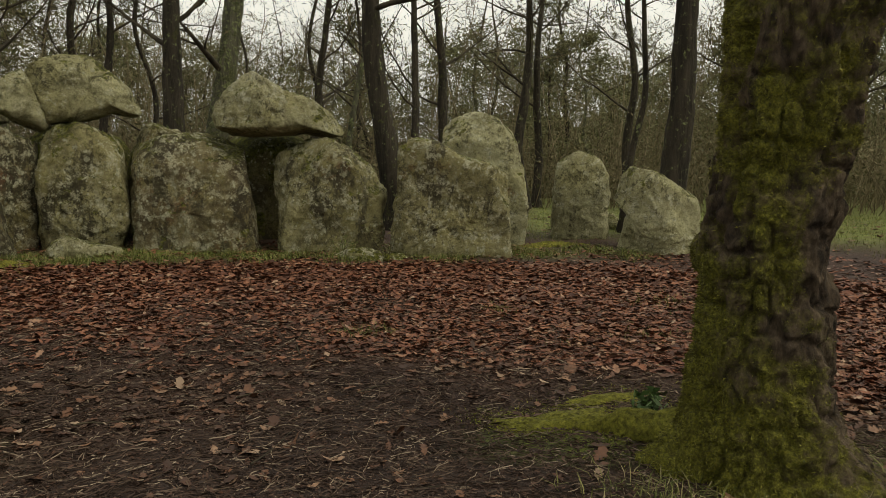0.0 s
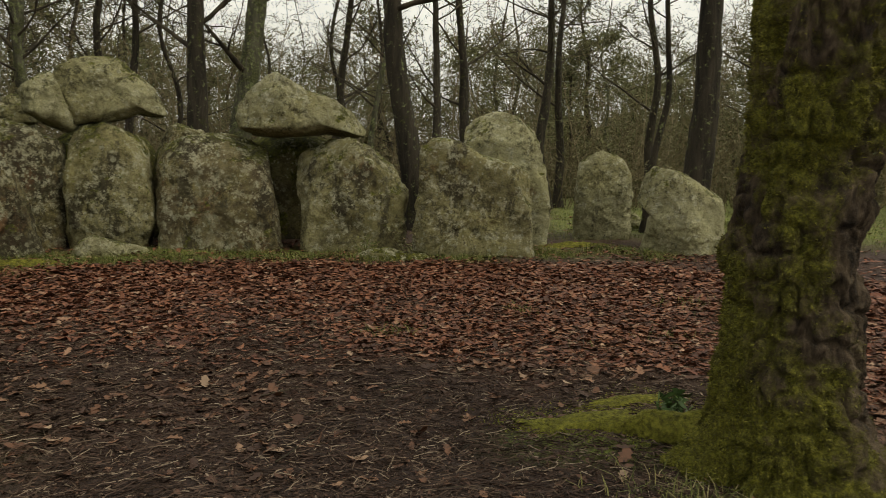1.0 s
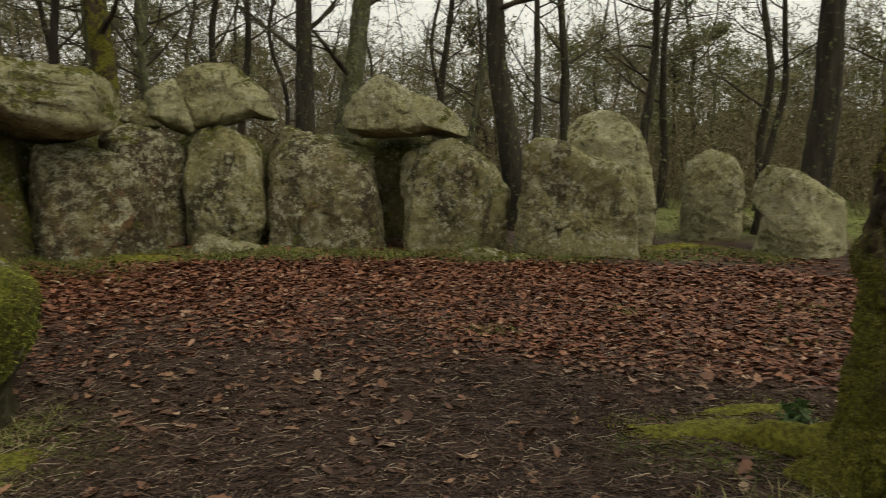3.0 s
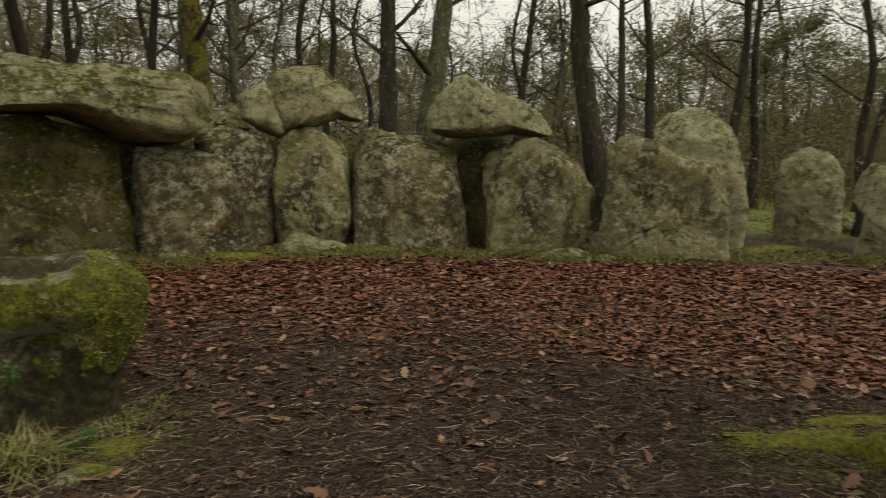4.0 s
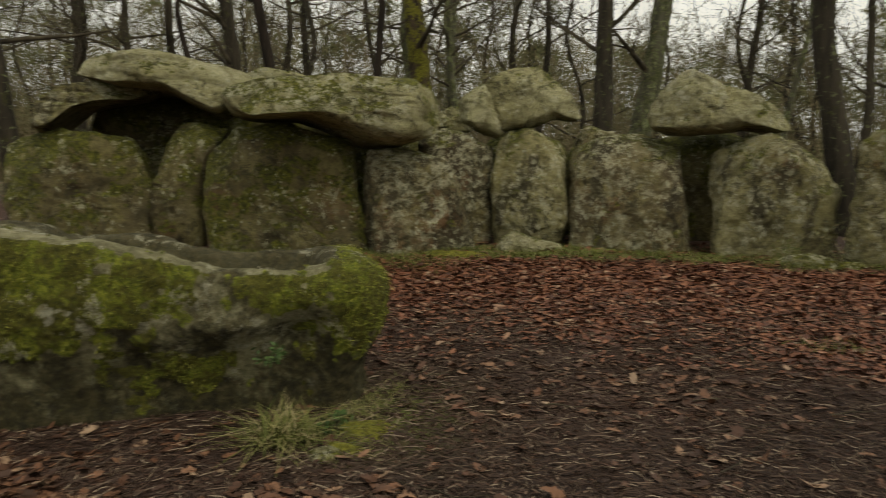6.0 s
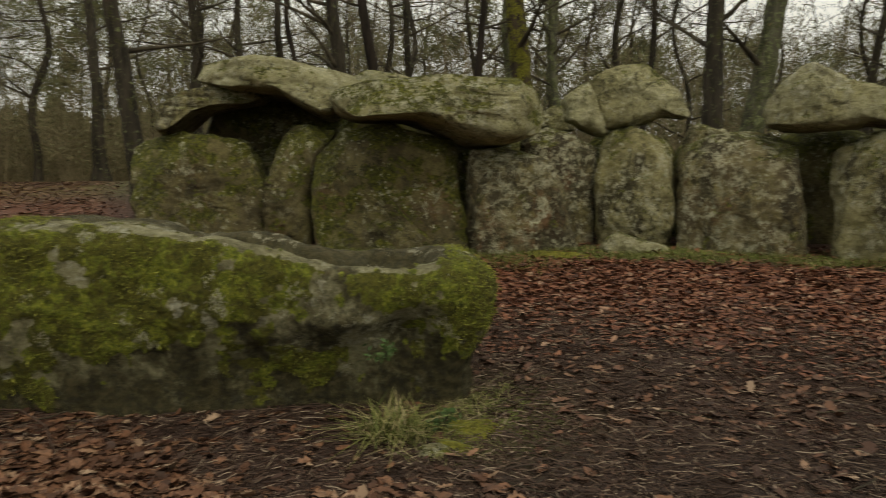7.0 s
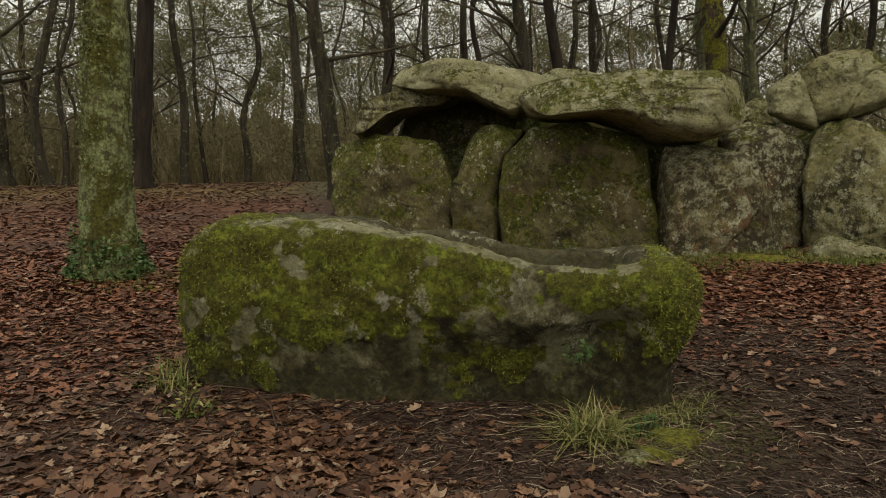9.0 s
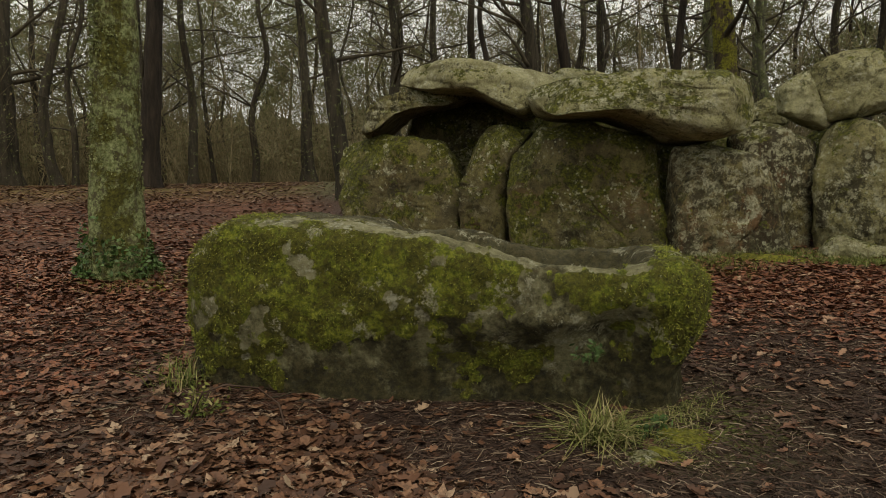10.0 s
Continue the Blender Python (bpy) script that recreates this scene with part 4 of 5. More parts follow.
# the thick mossy oak close to the path
def mossy_oak():
    root = tagged(new("oak_tree"), "thick oak trunk thickly overgrown with green moss", "tree")
    bx, by = 1.70, 3.80
    base = gz(bx, by)
    root.location = (bx, by, base)
    lobes = ((165, 0.26, 26), (-50, 0.40, 24), (-100, 0.14, 22), (-10, 0.30, 22), (60, 0.3, 25), (115, 0.25, 25), (-145, 0.08, 20))

    def surface(th, z):
        """Points of the bark at the angles th and heights z, with the ways out of it."""
        r = np.interp(z, [0, 0.5, 1.25, 1.8, 2.45, 3.3, 3.55], [0.345, 0.325, 0.30, 0.31, 0.365, 0.33, 0.02])
        deg = np.degrees(th)
        for a, amp, wide in lobes:
            dd = (deg - a + 180) % 360 - 180
            r = r + amp * np.exp(-(dd / wide) ** 2) * np.exp(-np.maximum(z, 0) / 0.22)
        cx = np.interp(z, [0, 0.6, 1.25, 2.45, 3.4], [0.0, -0.02, -0.03, 0.10, 0.2])
        C, S = np.cos(th), np.sin(th)
        P = np.stack([cx + r * C, r * S - 0.03 * z, z], -1)
        Q = np.stack([C, S, z * 0.9], -1)
        d = 0.035 * vnoise(Q * [3.2, 3.2, 1], 1.0, 3) + 0.030 * fbm(P * [1, 1, 0.75], 6.0, 5, 2)
        plate = vnoise(P * [1, 1, 0.55], 13.0, 9)
        d += 0.034 * smoothstep(np.abs(plate), 0.02, 0.35) - 0.022 + 0.014 * vnoise(P, 29.0, 13)
        W = np.stack([C, S, np.full_like(th, 0.1)], -1)
        return P + W * d[:, None], W

    def overgrown(P, th):
        """How thickly moss covers the bark: the foot, the bosses and the side away from the path."""
        side = 0.5 - 0.5 * np.cos(th)
        m = 0.30 * (1 - smoothstep(P[:, 2], 0.1, 1.3)) + 0.30 * side + 0.30 * fbm(P * [1, 1, 0.8], 2.4, 21, 4, 0.6) + 0.16 * vnoise(P, 11, 25)
        return smoothstep(m, -0.25, 0.62)

    n, zs = 280, np.concatenate([np.linspace(-0.3, 0.9, 110), np.linspace(0.912, 2.6, 140), np.linspace(2.65, 3.55, 14)])
    Z, T = np.meshgrid(zs, 2 * math.pi * np.arange(n) / n, indexing="ij")
    verts, _ = surface(T.ravel(), Z.ravel())
    faces = [(i * n + j, i * n + (j + 1) % n, (i + 1) * n + (j + 1) % n, (i + 1) * n + j) for i in range(len(zs) - 1) for j in range(n)]
    me = mesh_from("trunk", verts, faces, OAK_MOSS)
    att = me.attributes.new("moss", "FLOAT", "POINT")
    att.data.foreach_set("value", overgrown(verts, T.ravel()))
    trunk = part("trunk", me, root)
    rr = random.Random(8)
    v, f = [], []
    for way in ((0.6, 0.1, 1.0), (-0.5, 0.3, 1.1)):
        grow(Vector((0.18, 0, 2.9)), Vector(way), 4.0, 0.24, 0, rr, v, f)
    part("crown", mesh_from("crown", v, f, TWIG), root)
    # a root that creeps away along the ground, thick with moss
    v, f, path, rad = [], [], [], []
    for i in range(26):
        s = i / 25
        x, y = -0.25 - 1.15 * s, 0.25 + 0.50 * s + 0.06 * math.sin(5 * s)
        path.append(Vector((x, y, gz(bx + x, by + y) - base - 0.02 + 0.10 * (1 - s) ** 2)))
        rad.append(0.085 * (1 - s) + 0.03 + 0.02 * math.sin(9 * s))
    tube(path, rad, 20, v, f)
    v = [tuple(Vector(p) + noise.noise_vector(Vector(p) * 9) * 0.03) for p in v]
    part("root", mesh_from("root", v, f, MOSS_ROOT), root, "mossy root creeping over the soil")
    g = np.random.default_rng(8)
    th, z = g.uniform(-math.pi, math.pi, 60000), 2.6 * g.random(60000) ** 1.3
    P, W = surface(th, z)
    keep = overgrown(P, th) > 0.30 + 0.6 * g.random(60000)
    P, W = P[keep], W[keep]
    way = W * 0.7 + g.normal(0, 0.5, W.shape) + [0, 0, -0.2]
    way /= np.linalg.norm(way, axis=1)[:, None]
    across = np.cross(way, g.normal(0, 1, W.shape))
    across /= np.linalg.norm(across, axis=1)[:, None] + 1e-9
    tuft = np.stack([P - across * 0.003, P + across * 0.003, P + way * g.uniform(0.008, 0.024, (len(P), 1))], 1).reshape(-1, 3)
    part("moss", mesh_from("moss", tuft, np.arange(len(tuft)).reshape(-1, 3), MOSS_DARK, False), trunk, "short yellow-green moss")
    return root


mossy_oak()

# the wood behind: a few kinds of tree, repeated
kinds = [
    tree("oak_tree", "bare winter oak in the wood behind", [(0, 0, 0), (0.2, 0.1, 4)], 0.125, 11, BARK_DARK, 80, limbs=12, low=1.8, lim=2.6, sides=8, level=1, sway=0.6, group="trees of the wood"),
    tree("oak_tree", "bare forked oak in the wood behind", [(0, 0, 0), (-0.3, 0.2, 4)], 0.11, 10, BARK_GREEN, 81, limbs=12, low=1.5, lim=2.4, sides=8, level=1, sway=0.6, group="trees of the wood"),
    tree("birch_tree", "slim bare birch in the wood behind", [(0, 0, 0), (0.3, -0.2, 4)], 0.08, 9, BARK_DARK, 82, limbs=11, low=1.2, lim=1.7, sides=6, level=1, sway=0.6, group="trees of the wood"),
    tree("pine_tree", "tall pine with dull green needles in the wood behind", [(0, 0, 0), (0.1, 0.1, 4)], 0.13, 13, BARK_RED, 83, limbs=11, low=4.0, lim=2.4, sides=8, level=1, sway=0.5,
         leaves=(NEEDLE, 0.065, 4, 0.22, 2.0), group="trees of the wood"),
    tree("pine_tree", "low bushy pine with dull green needles", [(0, 0, 0), (0.1, 0.1, 3)], 0.12, 8, BARK_RED, 84, limbs=11, low=1.2, lim=1.9, sides=7, level=1, sway=0.5,
         leaves=(NEEDLE, 0.065, 4, 0.24, 2.0), group="trees of the wood"),
    tree("holm_oak", "evergreen oak with small dark leaves", [(0, 0, 0), (0.2, 0.1, 3)], 0.14, 9, BARK_DARK, 85, limbs=11, low=1.8, lim=2.2, sides=7, level=1, sway=0.5,
         leaves=(SCRUB_LEAF, 0.045, 5, 0.30, 1.2), group="trees of the wood"),
]
rng = random.Random(21)
first = set()
for k in range(120):
    az = -38 + 136 * ((k * 0.618034) % 1.0)
    r = 19 + 46 * rng.random() ** 1.2
    if az > 45:
        r += 3
    x, y = -0.3 - math.sin(radians(az)) * r, -0.1 + math.cos(radians(az)) * r
    pick = rng.choices(range(6), (5, 5, 7, 3, 3, 2))[0]
    if -22 < az < 0 and r > 24 and rng.random() < 0.5:
        pick = 4
    if pick > 2:
        r = max(r, 29 + 20 * rng.random())
        x, y = -0.3 - math.sin(radians(az)) * r, -0.1 + math.cos(radians(az)) * r
    gap = 0.3 < az < 4.6 and r > 20
    if gap and pick > 2:
        pick = 2
    m = pose(x, y, gz(x, y) - 0.05, 0, 0, rng.uniform(0, 360))
    if pick not in first:
        first.add(pick)
        kinds[pick].matrix_world = m
    else:
        c = copy_thing(kinds[pick], m)
        c.scale = [rng.uniform(0.85, 1.2)] * 3


# unseen trees added beside and behind the path to hold back sky light
for k in range(16):
    az, r = 100 + 220 * ((k * 0.618034) % 1.0), 9.0 + 30 * rng.random()
    x, y = -0.3 - math.sin(radians(az)) * r, -0.1 + math.cos(radians(az)) * r
    copy_thing(kinds[rng.choice((0, 1, 2, 1, 3))], pose(x, y, gz(x, y) - 0.05, 0, 0, rng.uniform(0, 360)))


def thicket(name, label, count, near, far, high, mat, leafmat, seed, az0=-40, az1=100, stems=11):
    """Brushwood of thin stems with a few small leaves."""
    rr = random.Random(seed)
    v, f, lv, lf = [], [], [], []
    for _ in range(count):
        az, r = rr.uniform(az0, az1), near + (far - near) * rr.random() ** 0.9
        if az > 45:
            r += 5
        x, y = -0.3 - math.sin(radians(az)) * r, -0.1 + math.cos(radians(az)) * r
        b = Vector((x, y, gz(x, y) - 0.05))
        h = high * rr.uniform(0.5, 1.25)
        tips = []
        for _ in range(stems):
            d = Vector((rr.gauss(0, 0.33), rr.gauss(0, 0.33), 1)).normalized()
            p1 = b + Vector((rr.gauss(0, 0.25), rr.gauss(0, 0.25), 0))
            p2 = p1 + d * h * 0.5
            p3 = p2 + (d + Vector((rr.gauss(0, 0.35), rr.gauss(0, 0.35), 0.2))).normalized() * h * 0.5 * rr.uniform(0.6, 1.2)
            w = rr.uniform(0.006, 0.016)
            tube([p1, p2, p3], [w, w * 0.7, w * 0.25], 3, v, f)
            for _ in range(2):
                q = p1.lerp(p2, rr.uniform(0.4, 1))
                e = q + Vector((rr.gauss(0, 0.5), rr.gauss(0, 0.5), rr.uniform(0.1, 0.7))) * h * 0.3
                tube([q, e], [w * 0.6, w * 0.2], 3, v, f)
                tips.append(e)
            tips.append(p3)
        flakes(tips, 0.05, rr, 4, 0.2, lv, lf, 1.2, 0.0)
    ob = tagged(new(name, mesh_from(name, v, f, mat)), label, "undergrowth", kind="stuff")
    part("foliage", mesh_from("foliage", lv, lf, leafmat, False), ob)
    return ob


def saplings(count, near, far, seed):
    """Dense young growth: thin upright stems with many fine side twigs."""
    rr = random.Random(seed)
    v, f, lv, lf = [], [], [], []
    for i in range(count):
        az, r = -40 + 140 * ((i * 0.618034 + 0.31) % 1.0), near + (far - near) * rr.random()
        if az > 45:
            r += 4
        if 0.3 < az < 4.6 and rr.random() < 0.75:
            continue
        x, y = -0.3 - math.sin(radians(az)) * r, -0.1 + math.cos(radians(az)) * r
        p, d = Vector((x, y, gz(x, y) - 0.05)), Vector((rr.gauss(0, 0.12), rr.gauss(0, 0.12), 1))
        h = rr.uniform(4.0, 9.5)
        path = [p.copy()]
        for _ in range(5):
            d = (d + Vector((rr.gauss(0, 0.12), rr.gauss(0, 0.12), 0.1))).normalized()
            p = p + d * h / 5
            path.append(p.copy())
        w = rr.uniform(0.015, 0.04)
        tube(path, [w * (1 - 0.17 * k) for k in range(6)], 4, v, f)
        tips = []
        for _ in range(26):
            s = rr.uniform(0.4, 4.99)
            k = int(s)
            q = path[k].lerp(path[k + 1], s - k)
            side = Vector((rr.gauss(0, 1), rr.gauss(0, 1), rr.uniform(0, 1.2))).normalized()
            ln = rr.uniform(0.5, 1.5)
            e1 = q + side * ln * 0.5
            e2 = e1 + (side + Vector((rr.gauss(0, 0.5), rr.gauss(0, 0.5), rr.uniform(-0.2, 0.5)))).normalized() * ln * 0.5
            tube([q, e1, e2], [0.010, 0.007, 0.003], 3, v, f)
            for _ in range(2):
                e3 = e1.lerp(e2, rr.random()) + Vector((rr.gauss(0, 0.3), rr.gauss(0, 0.3), rr.gauss(0.1, 0.25)))
                tube([e1, e3], [0.006, 0.002], 3, v, f)
                tips.append(e3)
            tips.append(e2)
        flakes(tips, 0.028, rr, 2, 0.14, lv, lf, 1.2, 0.0)
    ob = tagged(new("young_growth", mesh_from("young_growth", v, f, BRUSH)), "dense thin saplings and twigs filling the wood", "undergrowth", kind="stuff")
    part("foliage", mesh_from("foliage", lv, lf, SCRUB_LEAF, False), ob)


saplings(620, 20, 58, 33)
thicket("brushwood", "brown leafless brushwood and bramble under the trees", 650, 18, 46, 3.6, BRUSH, SCRUB_LEAF, 31)
thicket("brushwood", "tangled brown and olive brushwood beyond the crest", 300, 19, 40, 3.2, BRUSH, SCRUB_LEAF, 35, 44, 98)
thicket("low_scrub", "low olive-green scrub at the edge of the wood", 260, 21, 34, 1.3, BRUSH, SCRUB_LEAF, 32, stems=9)


FAR_LEAF = leaf_material("far_foliage", [(0.0, (0.075, 0.08, 0.033)), (0.4, (0.14, 0.135, 0.057)), (0.75, (0.20, 0.16, 0.08)), (1.0, (0.26, 0.20, 0.11))])


def distant_branches(count, seed):
    """The crowns of the deeper wood: clouds of fine twig ends and dull leaves."""
    rr = random.Random(seed)
    v, f = [], []
    for i in range(count):
        az, r = -42 + 144 * ((i * 0.618034) % 1.0), rr.uniform(38, 78)
        if i % 5 < 2:
            az = 40 + 58 * rr.random()
        elif i % 5 == 2:
            az = 9 + 34 * rr.random()
        if 0.3 < az < 4.6 and rr.random() < 0.85:
            continue
        if (abs(az - 66) < 3.5 or abs(az - 80) < 2.2) and rr.random() < 0.7:
            continue
        x, y = -0.3 - math.sin(radians(az)) * r, -0.1 + math.cos(radians(az)) * r
        c = Vector((x, y, gz(x, y) + (rr.uniform(1.0, 10.0) if az < 40 else rr.uniform(0.5, 13.5))))
        s = rr.uniform(0.8, 1.9)
        pts = [c + Vector((rr.gauss(0, s), rr.gauss(0, s), rr.gauss(0, s * 0.8))) for _ in range(30)]
        flakes(pts, 0.036, rr, 3, 0.3, v, f, 7.0, 0.5)
    tagged(new("distant_branches", mesh_from("distant_branches", v, f, FAR_LEAF, False)), "hazy brown and olive crowns deep in the wood", "woods", kind="stuff")


distant_branches(1300, 77)


def evergreen_crowns(count, seed):
    """The dull green crowns of pines and holm oaks deeper in the wood: ragged tufts of needles with gaps between them."""
    rr = random.Random(seed)
    v, f = [], []
    for i in range(count):
        s = (i * 0.618034) % 1.0
        az = 52 + 48 * s if i % 2 else -36 + 88 * s
        if 0.3 < az < 4.6 or (abs(az - 66) < 2.4 and i % 3) or (abs(az - 80) < 1.6 and i % 3):
            continue
        if 22 < az < 60 and rr.random() < 0.55:
            continue
        r = rr.uniform(32, 68)
        x, y = -0.3 - math.sin(radians(az)) * r, -0.1 + math.cos(radians(az)) * r
        top = gz(x, y) + (0.27 * r if az > 38 else 0.20 * r) * rr.uniform(0.45, 1.1)
        wide = rr.uniform(1.6, 3.2)
        for _ in range(20):
            c = Vector((x + rr.gauss(0, wide), y + rr.gauss(0, wide), top - abs(rr.gauss(0, 2.6))))
            s1 = rr.uniform(0.3, 0.7)
            pts = [c + Vector((rr.gauss(0, s1), rr.gauss(0, s1), rr.gauss(0, s1 * 0.45))) for _ in range(13)]
            flakes(pts, 0.055, rr, 3, 0.2, v, f, 3.6, 0.6)
    tagged(new("evergreen_crowns", mesh_from("evergreen_crowns", v, f, NEEDLE, False)), "dull green needle crowns deep in the wood", "woods", kind="stuff")


evergreen_crowns(330, 78)


def far_woods():
    """The closed edge of the wood all round, uneven along its top."""
    v, f = [], []
    n = 2400
    for i in range(n):
        a = 2 * math.pi * i / n
        az = math.degrees(a) if a < math.pi else math.degrees(a) - 360
        hgt = 6.0 + 1.5 * noise.noise(Vector((math.cos(a) * 6, math.sin(a) * 6, 0))) + 1.6 * noise.noise(Vector((math.cos(a) * 40, math.sin(a) * 40, 3)))
        hgt += 1.1 * random.Random(i).random() ** 2 + 1.4 * noise.noise(Vector((math.cos(a) * 150, math.sin(a) * 150, 7)))
        if -32 < az < -3:
            hgt += 2.0
        if 42 < az < 130:
            hgt += 1.5 + 2.0 * noise.noise(Vector((math.cos(a) * 26, math.sin(a) * 26, 9)))
        if 0 < az < 5:
            hgt -= 2.5
        for z, rad in ((-2, 84), (hgt * 0.55, 85), (hgt, 88)):
            rad += 1.5 * noise.noise(Vector((math.cos(a) * 60, math.sin(a) * 60, z)))
            v.append((-math.sin(a) * rad, math.cos(a) * rad, z))
    for i in range(n):
        j = (i + 1) % n
        for k in range(2):
            f.append((i * 3 + k, j * 3 + k, j * 3 + k + 1, i * 3 + k + 1))
    tagged(new("backdrop", mesh_from("backdrop", v, f, FAR_WOOD)), "distant grey-brown edge of the wood", "backdrop", kind="structure")


far_woods()


# ---- grass, moss, leaf litter ----
def blades(name, label, patches, mat, seed, category="grass", wide=0.0022, droop=1.0):
    """patches: x, y, radius across, radius along, count, height."""
    rr = random.Random(seed)
    v, f = [], []
    for x0, y0, rx, ry, count, high in patches:
        for _ in range(count):
            x, y = x0 + rr.gauss(0, rx), y0 + rr.gauss(0, ry)
            z = gz(x, y) - 0.01
            a = rr.uniform(0, 2 * math.pi)
            h, bend, w = high * rr.uniform(0.4, 1.3), rr.uniform(0.2, 1.5) * droop, wide + 0.012 * high
            dx, dy = math.cos(a), math.sin(a)
            k = len(v)
            for s, ww in ((0, 1), (0.5, 0.8), (1, 0.1)):
                px, py, pz = x + dx * bend * h * s * s, y + dy * bend * h * s * s, z + h * (s - 0.35 * bend * s * s)
                v.append((px - dy * w * ww, py + dx * w * ww, pz))
                v.append((px + dy * w * ww, py - dx * w * ww, pz))
            f.append((k, k + 1, k + 3, k + 2))
            f.append((k + 2, k + 3, k + 5, k + 4))
    return tagged(new(name, mesh_from(name, v, f, mat, False)), label, category, kind="stuff")


def moss_mat(x0, y0, rx, ry, yaw, high, seed):
    """A low cushion of moss with an uneven edge."""
    rr, nr, na = random.Random(seed), 9, 48
    v, f = [], []
    for i in range(nr):
        s = i / (nr - 1)
        for j in range(na):
            a = 2 * math.pi * j / na
            edge = 1 + 0.35 * noise.noise(Vector((math.cos(a) * 1.7, math.sin(a) * 1.7, seed))) + 0.12 * noise.noise(Vector((math.cos(a) * 6, math.sin(a) * 6, seed)))
            lx, ly = rx * s * edge * math.cos(a), ry * s * edge * math.sin(a)
            x, y = x0 + lx * math.cos(yaw) - ly * math.sin(yaw), y0 + lx * math.sin(yaw) + ly * math.cos(yaw)
            z = gz(x, y) + high * (1 - s ** 2.2) * (0.8 + 0.5 * noise.noise(Vector((x * 7, y * 7, seed)))) - 0.012 * s
            v.append((x, y, z))
    for i in range(nr - 1):
        for j in range(na):
            q = (j + 1) % na
            f.append((i * na + j, (i + 1) * na + j, (i + 1) * na + q, i * na + q))
    ob = new("moss_cushion", mesh_from("moss_cushion", v, f, MOSS_ROOT))
    return tagged(ob, "low cushion of yellow-green moss on the soil", "moss", "moss cushions")


for k, (x, y, rx, ry, yw, hh) in enumerate(((0.72, 4.45, 0.48, 0.15, 0.2, 0.055), (1.05, 4.72, 0.42, 0.13, 0.3, 0.05), (1.2, 4.25, 0.2, 0.14, 0.0, 0.05), (-3.0, 3.32, 0.26, 0.16, 0.8, 0.05), (-2.95, 3.05, 0.14, 0.1, 0.4, 0.04),
                                             (-6.4, 7.0, 0.5, 0.22, 0.9, 0.06), (-5.2, 8.2, 0.45, 0.25, 0.6, 0.06), (-8.4, 1.95, 0.3, 0.12, 0.3, 0.04), (1.6, 10.9, 0.6, 0.25, 0, 0.06), (-5.0, 2.05, 0.3, 0.12, 0.7, 0.04))):
    moss_mat(x, y, rx, ry, yw, hh, k + 3)

foot = []
for az in np.arange(-17, 34, 0.55):
    r = 9.75 + 0.25 * math.sin(az * 0.9)
    if az < -5:
        r += 0.7
    if math.sin(az * 1.3) + 0.6 * math.sin(az * 3.1 + 1) < -0.5:
        continue
    foot.append((-math.sin(radians(az)) * r - 0.3, math.cos(radians(az)) * r, 0.17, 0.20, 190, 0.095))
blades("grass_strip", "short green grass along the foot of the stones", foot, GRASS_BLADE, 41)
mound = []
for az in np.arange(33, 66, 0.6):
    r = 9.25 + 0.35 * math.sin(az * 0.7)
    mound.append((-math.sin(radians(az)) * r - 0.3, math.cos(radians(az)) * r, 0.28, 0.28, 190, 0.10))
blades("mossy_bank", "mossy grass bank in front of the chamber", mound, GRASS_BLADE, 42)
blades("grass_tuft", "long green and straw-coloured grass tuft beside the hollowed stone",
       [(-3.32, 2.92, 0.08, 0.07, 260, 0.24), (-3.22, 3.05, 0.08, 0.07, 140, 0.18), (-3.08, 3.15, 0.14, 0.14, 700, 0.06), (-3.20, 3.62, 0.10, 0.2, 420, 0.10)], DRY_GRASS, 43, droop=1.6)
blades("grass_tuft", "thin grass round the foot of the mossy oak",
       [(1.85, 3.3, 0.35, 0.14, 420, 0.13), (2.15, 3.3, 0.2, 0.16, 420, 0.15), (0.55, 3.2, 0.16, 0.07, 260, 0.06), (1.2, 3.55, 0.22, 0.14, 260, 0.11), (0.75, 3.12, 0.12, 0.06, 160, 0.06)], DRY_GRASS, 44)
blades("moss_carpet", "bright yellow-green moss carpet over a root",
       [(0.75, 4.42, 0.26, 0.10, 3200, 0.03), (1.05, 4.55, 0.22, 0.16, 2200, 0.03), (0.42, 4.55, 0.12, 0.07, 1000, 0.03), (1.15, 4.2, 0.16, 0.14, 1200, 0.03), (1.3, 4.75, 0.16, 0.14, 900, 0.03)], MOSS_TUFT, 45, "moss", 0.004)
blades("grass_tuft", "weak tufts of grass on the leaf litter",
       [(-0.68, 6.2, 0.14, 0.12, 120, 0.10), (0.55, 6.9, 0.1, 0.1, 70, 0.09), (1.7, 6.0, 0.2, 0.12, 90, 0.08), (2.2, 7.2, 0.25, 0.2, 120, 0.09), (1.0, 5.9, 0.1, 0.1, 50, 0.07),
        (-5.4, 2.0, 0.2, 0.15, 260, 0.10), (-5.9, 1.5, 0.15, 0.15, 220, 0.13), (-5.6, 1.25, 0.10, 0.08, 120, 0.2)], GRASS_BLADE, 46)
blades("grass_tuft", "grass round the foot of the lichen-covered tree", [(-8.95, 1.75, 0.3, 0.3, 500, 0.10), (-8.6, 1.9, 0.25, 0.2, 260, 0.07)], GRASS_BLADE, 47)
east = []
rng = random.Random(17)
for _ in range(240):
    az, r = rng.uniform(-38, -3), 11.6 + 9 * rng.random()
    east.append((-math.sin(radians(az)) * r - 0.3, math.cos(radians(az)) * r, 0.35, 0.35, 55, 0.10))
blades("meadow_grass", "short green grass beyond the standing stones", east, GRASS_BLADE, 48)

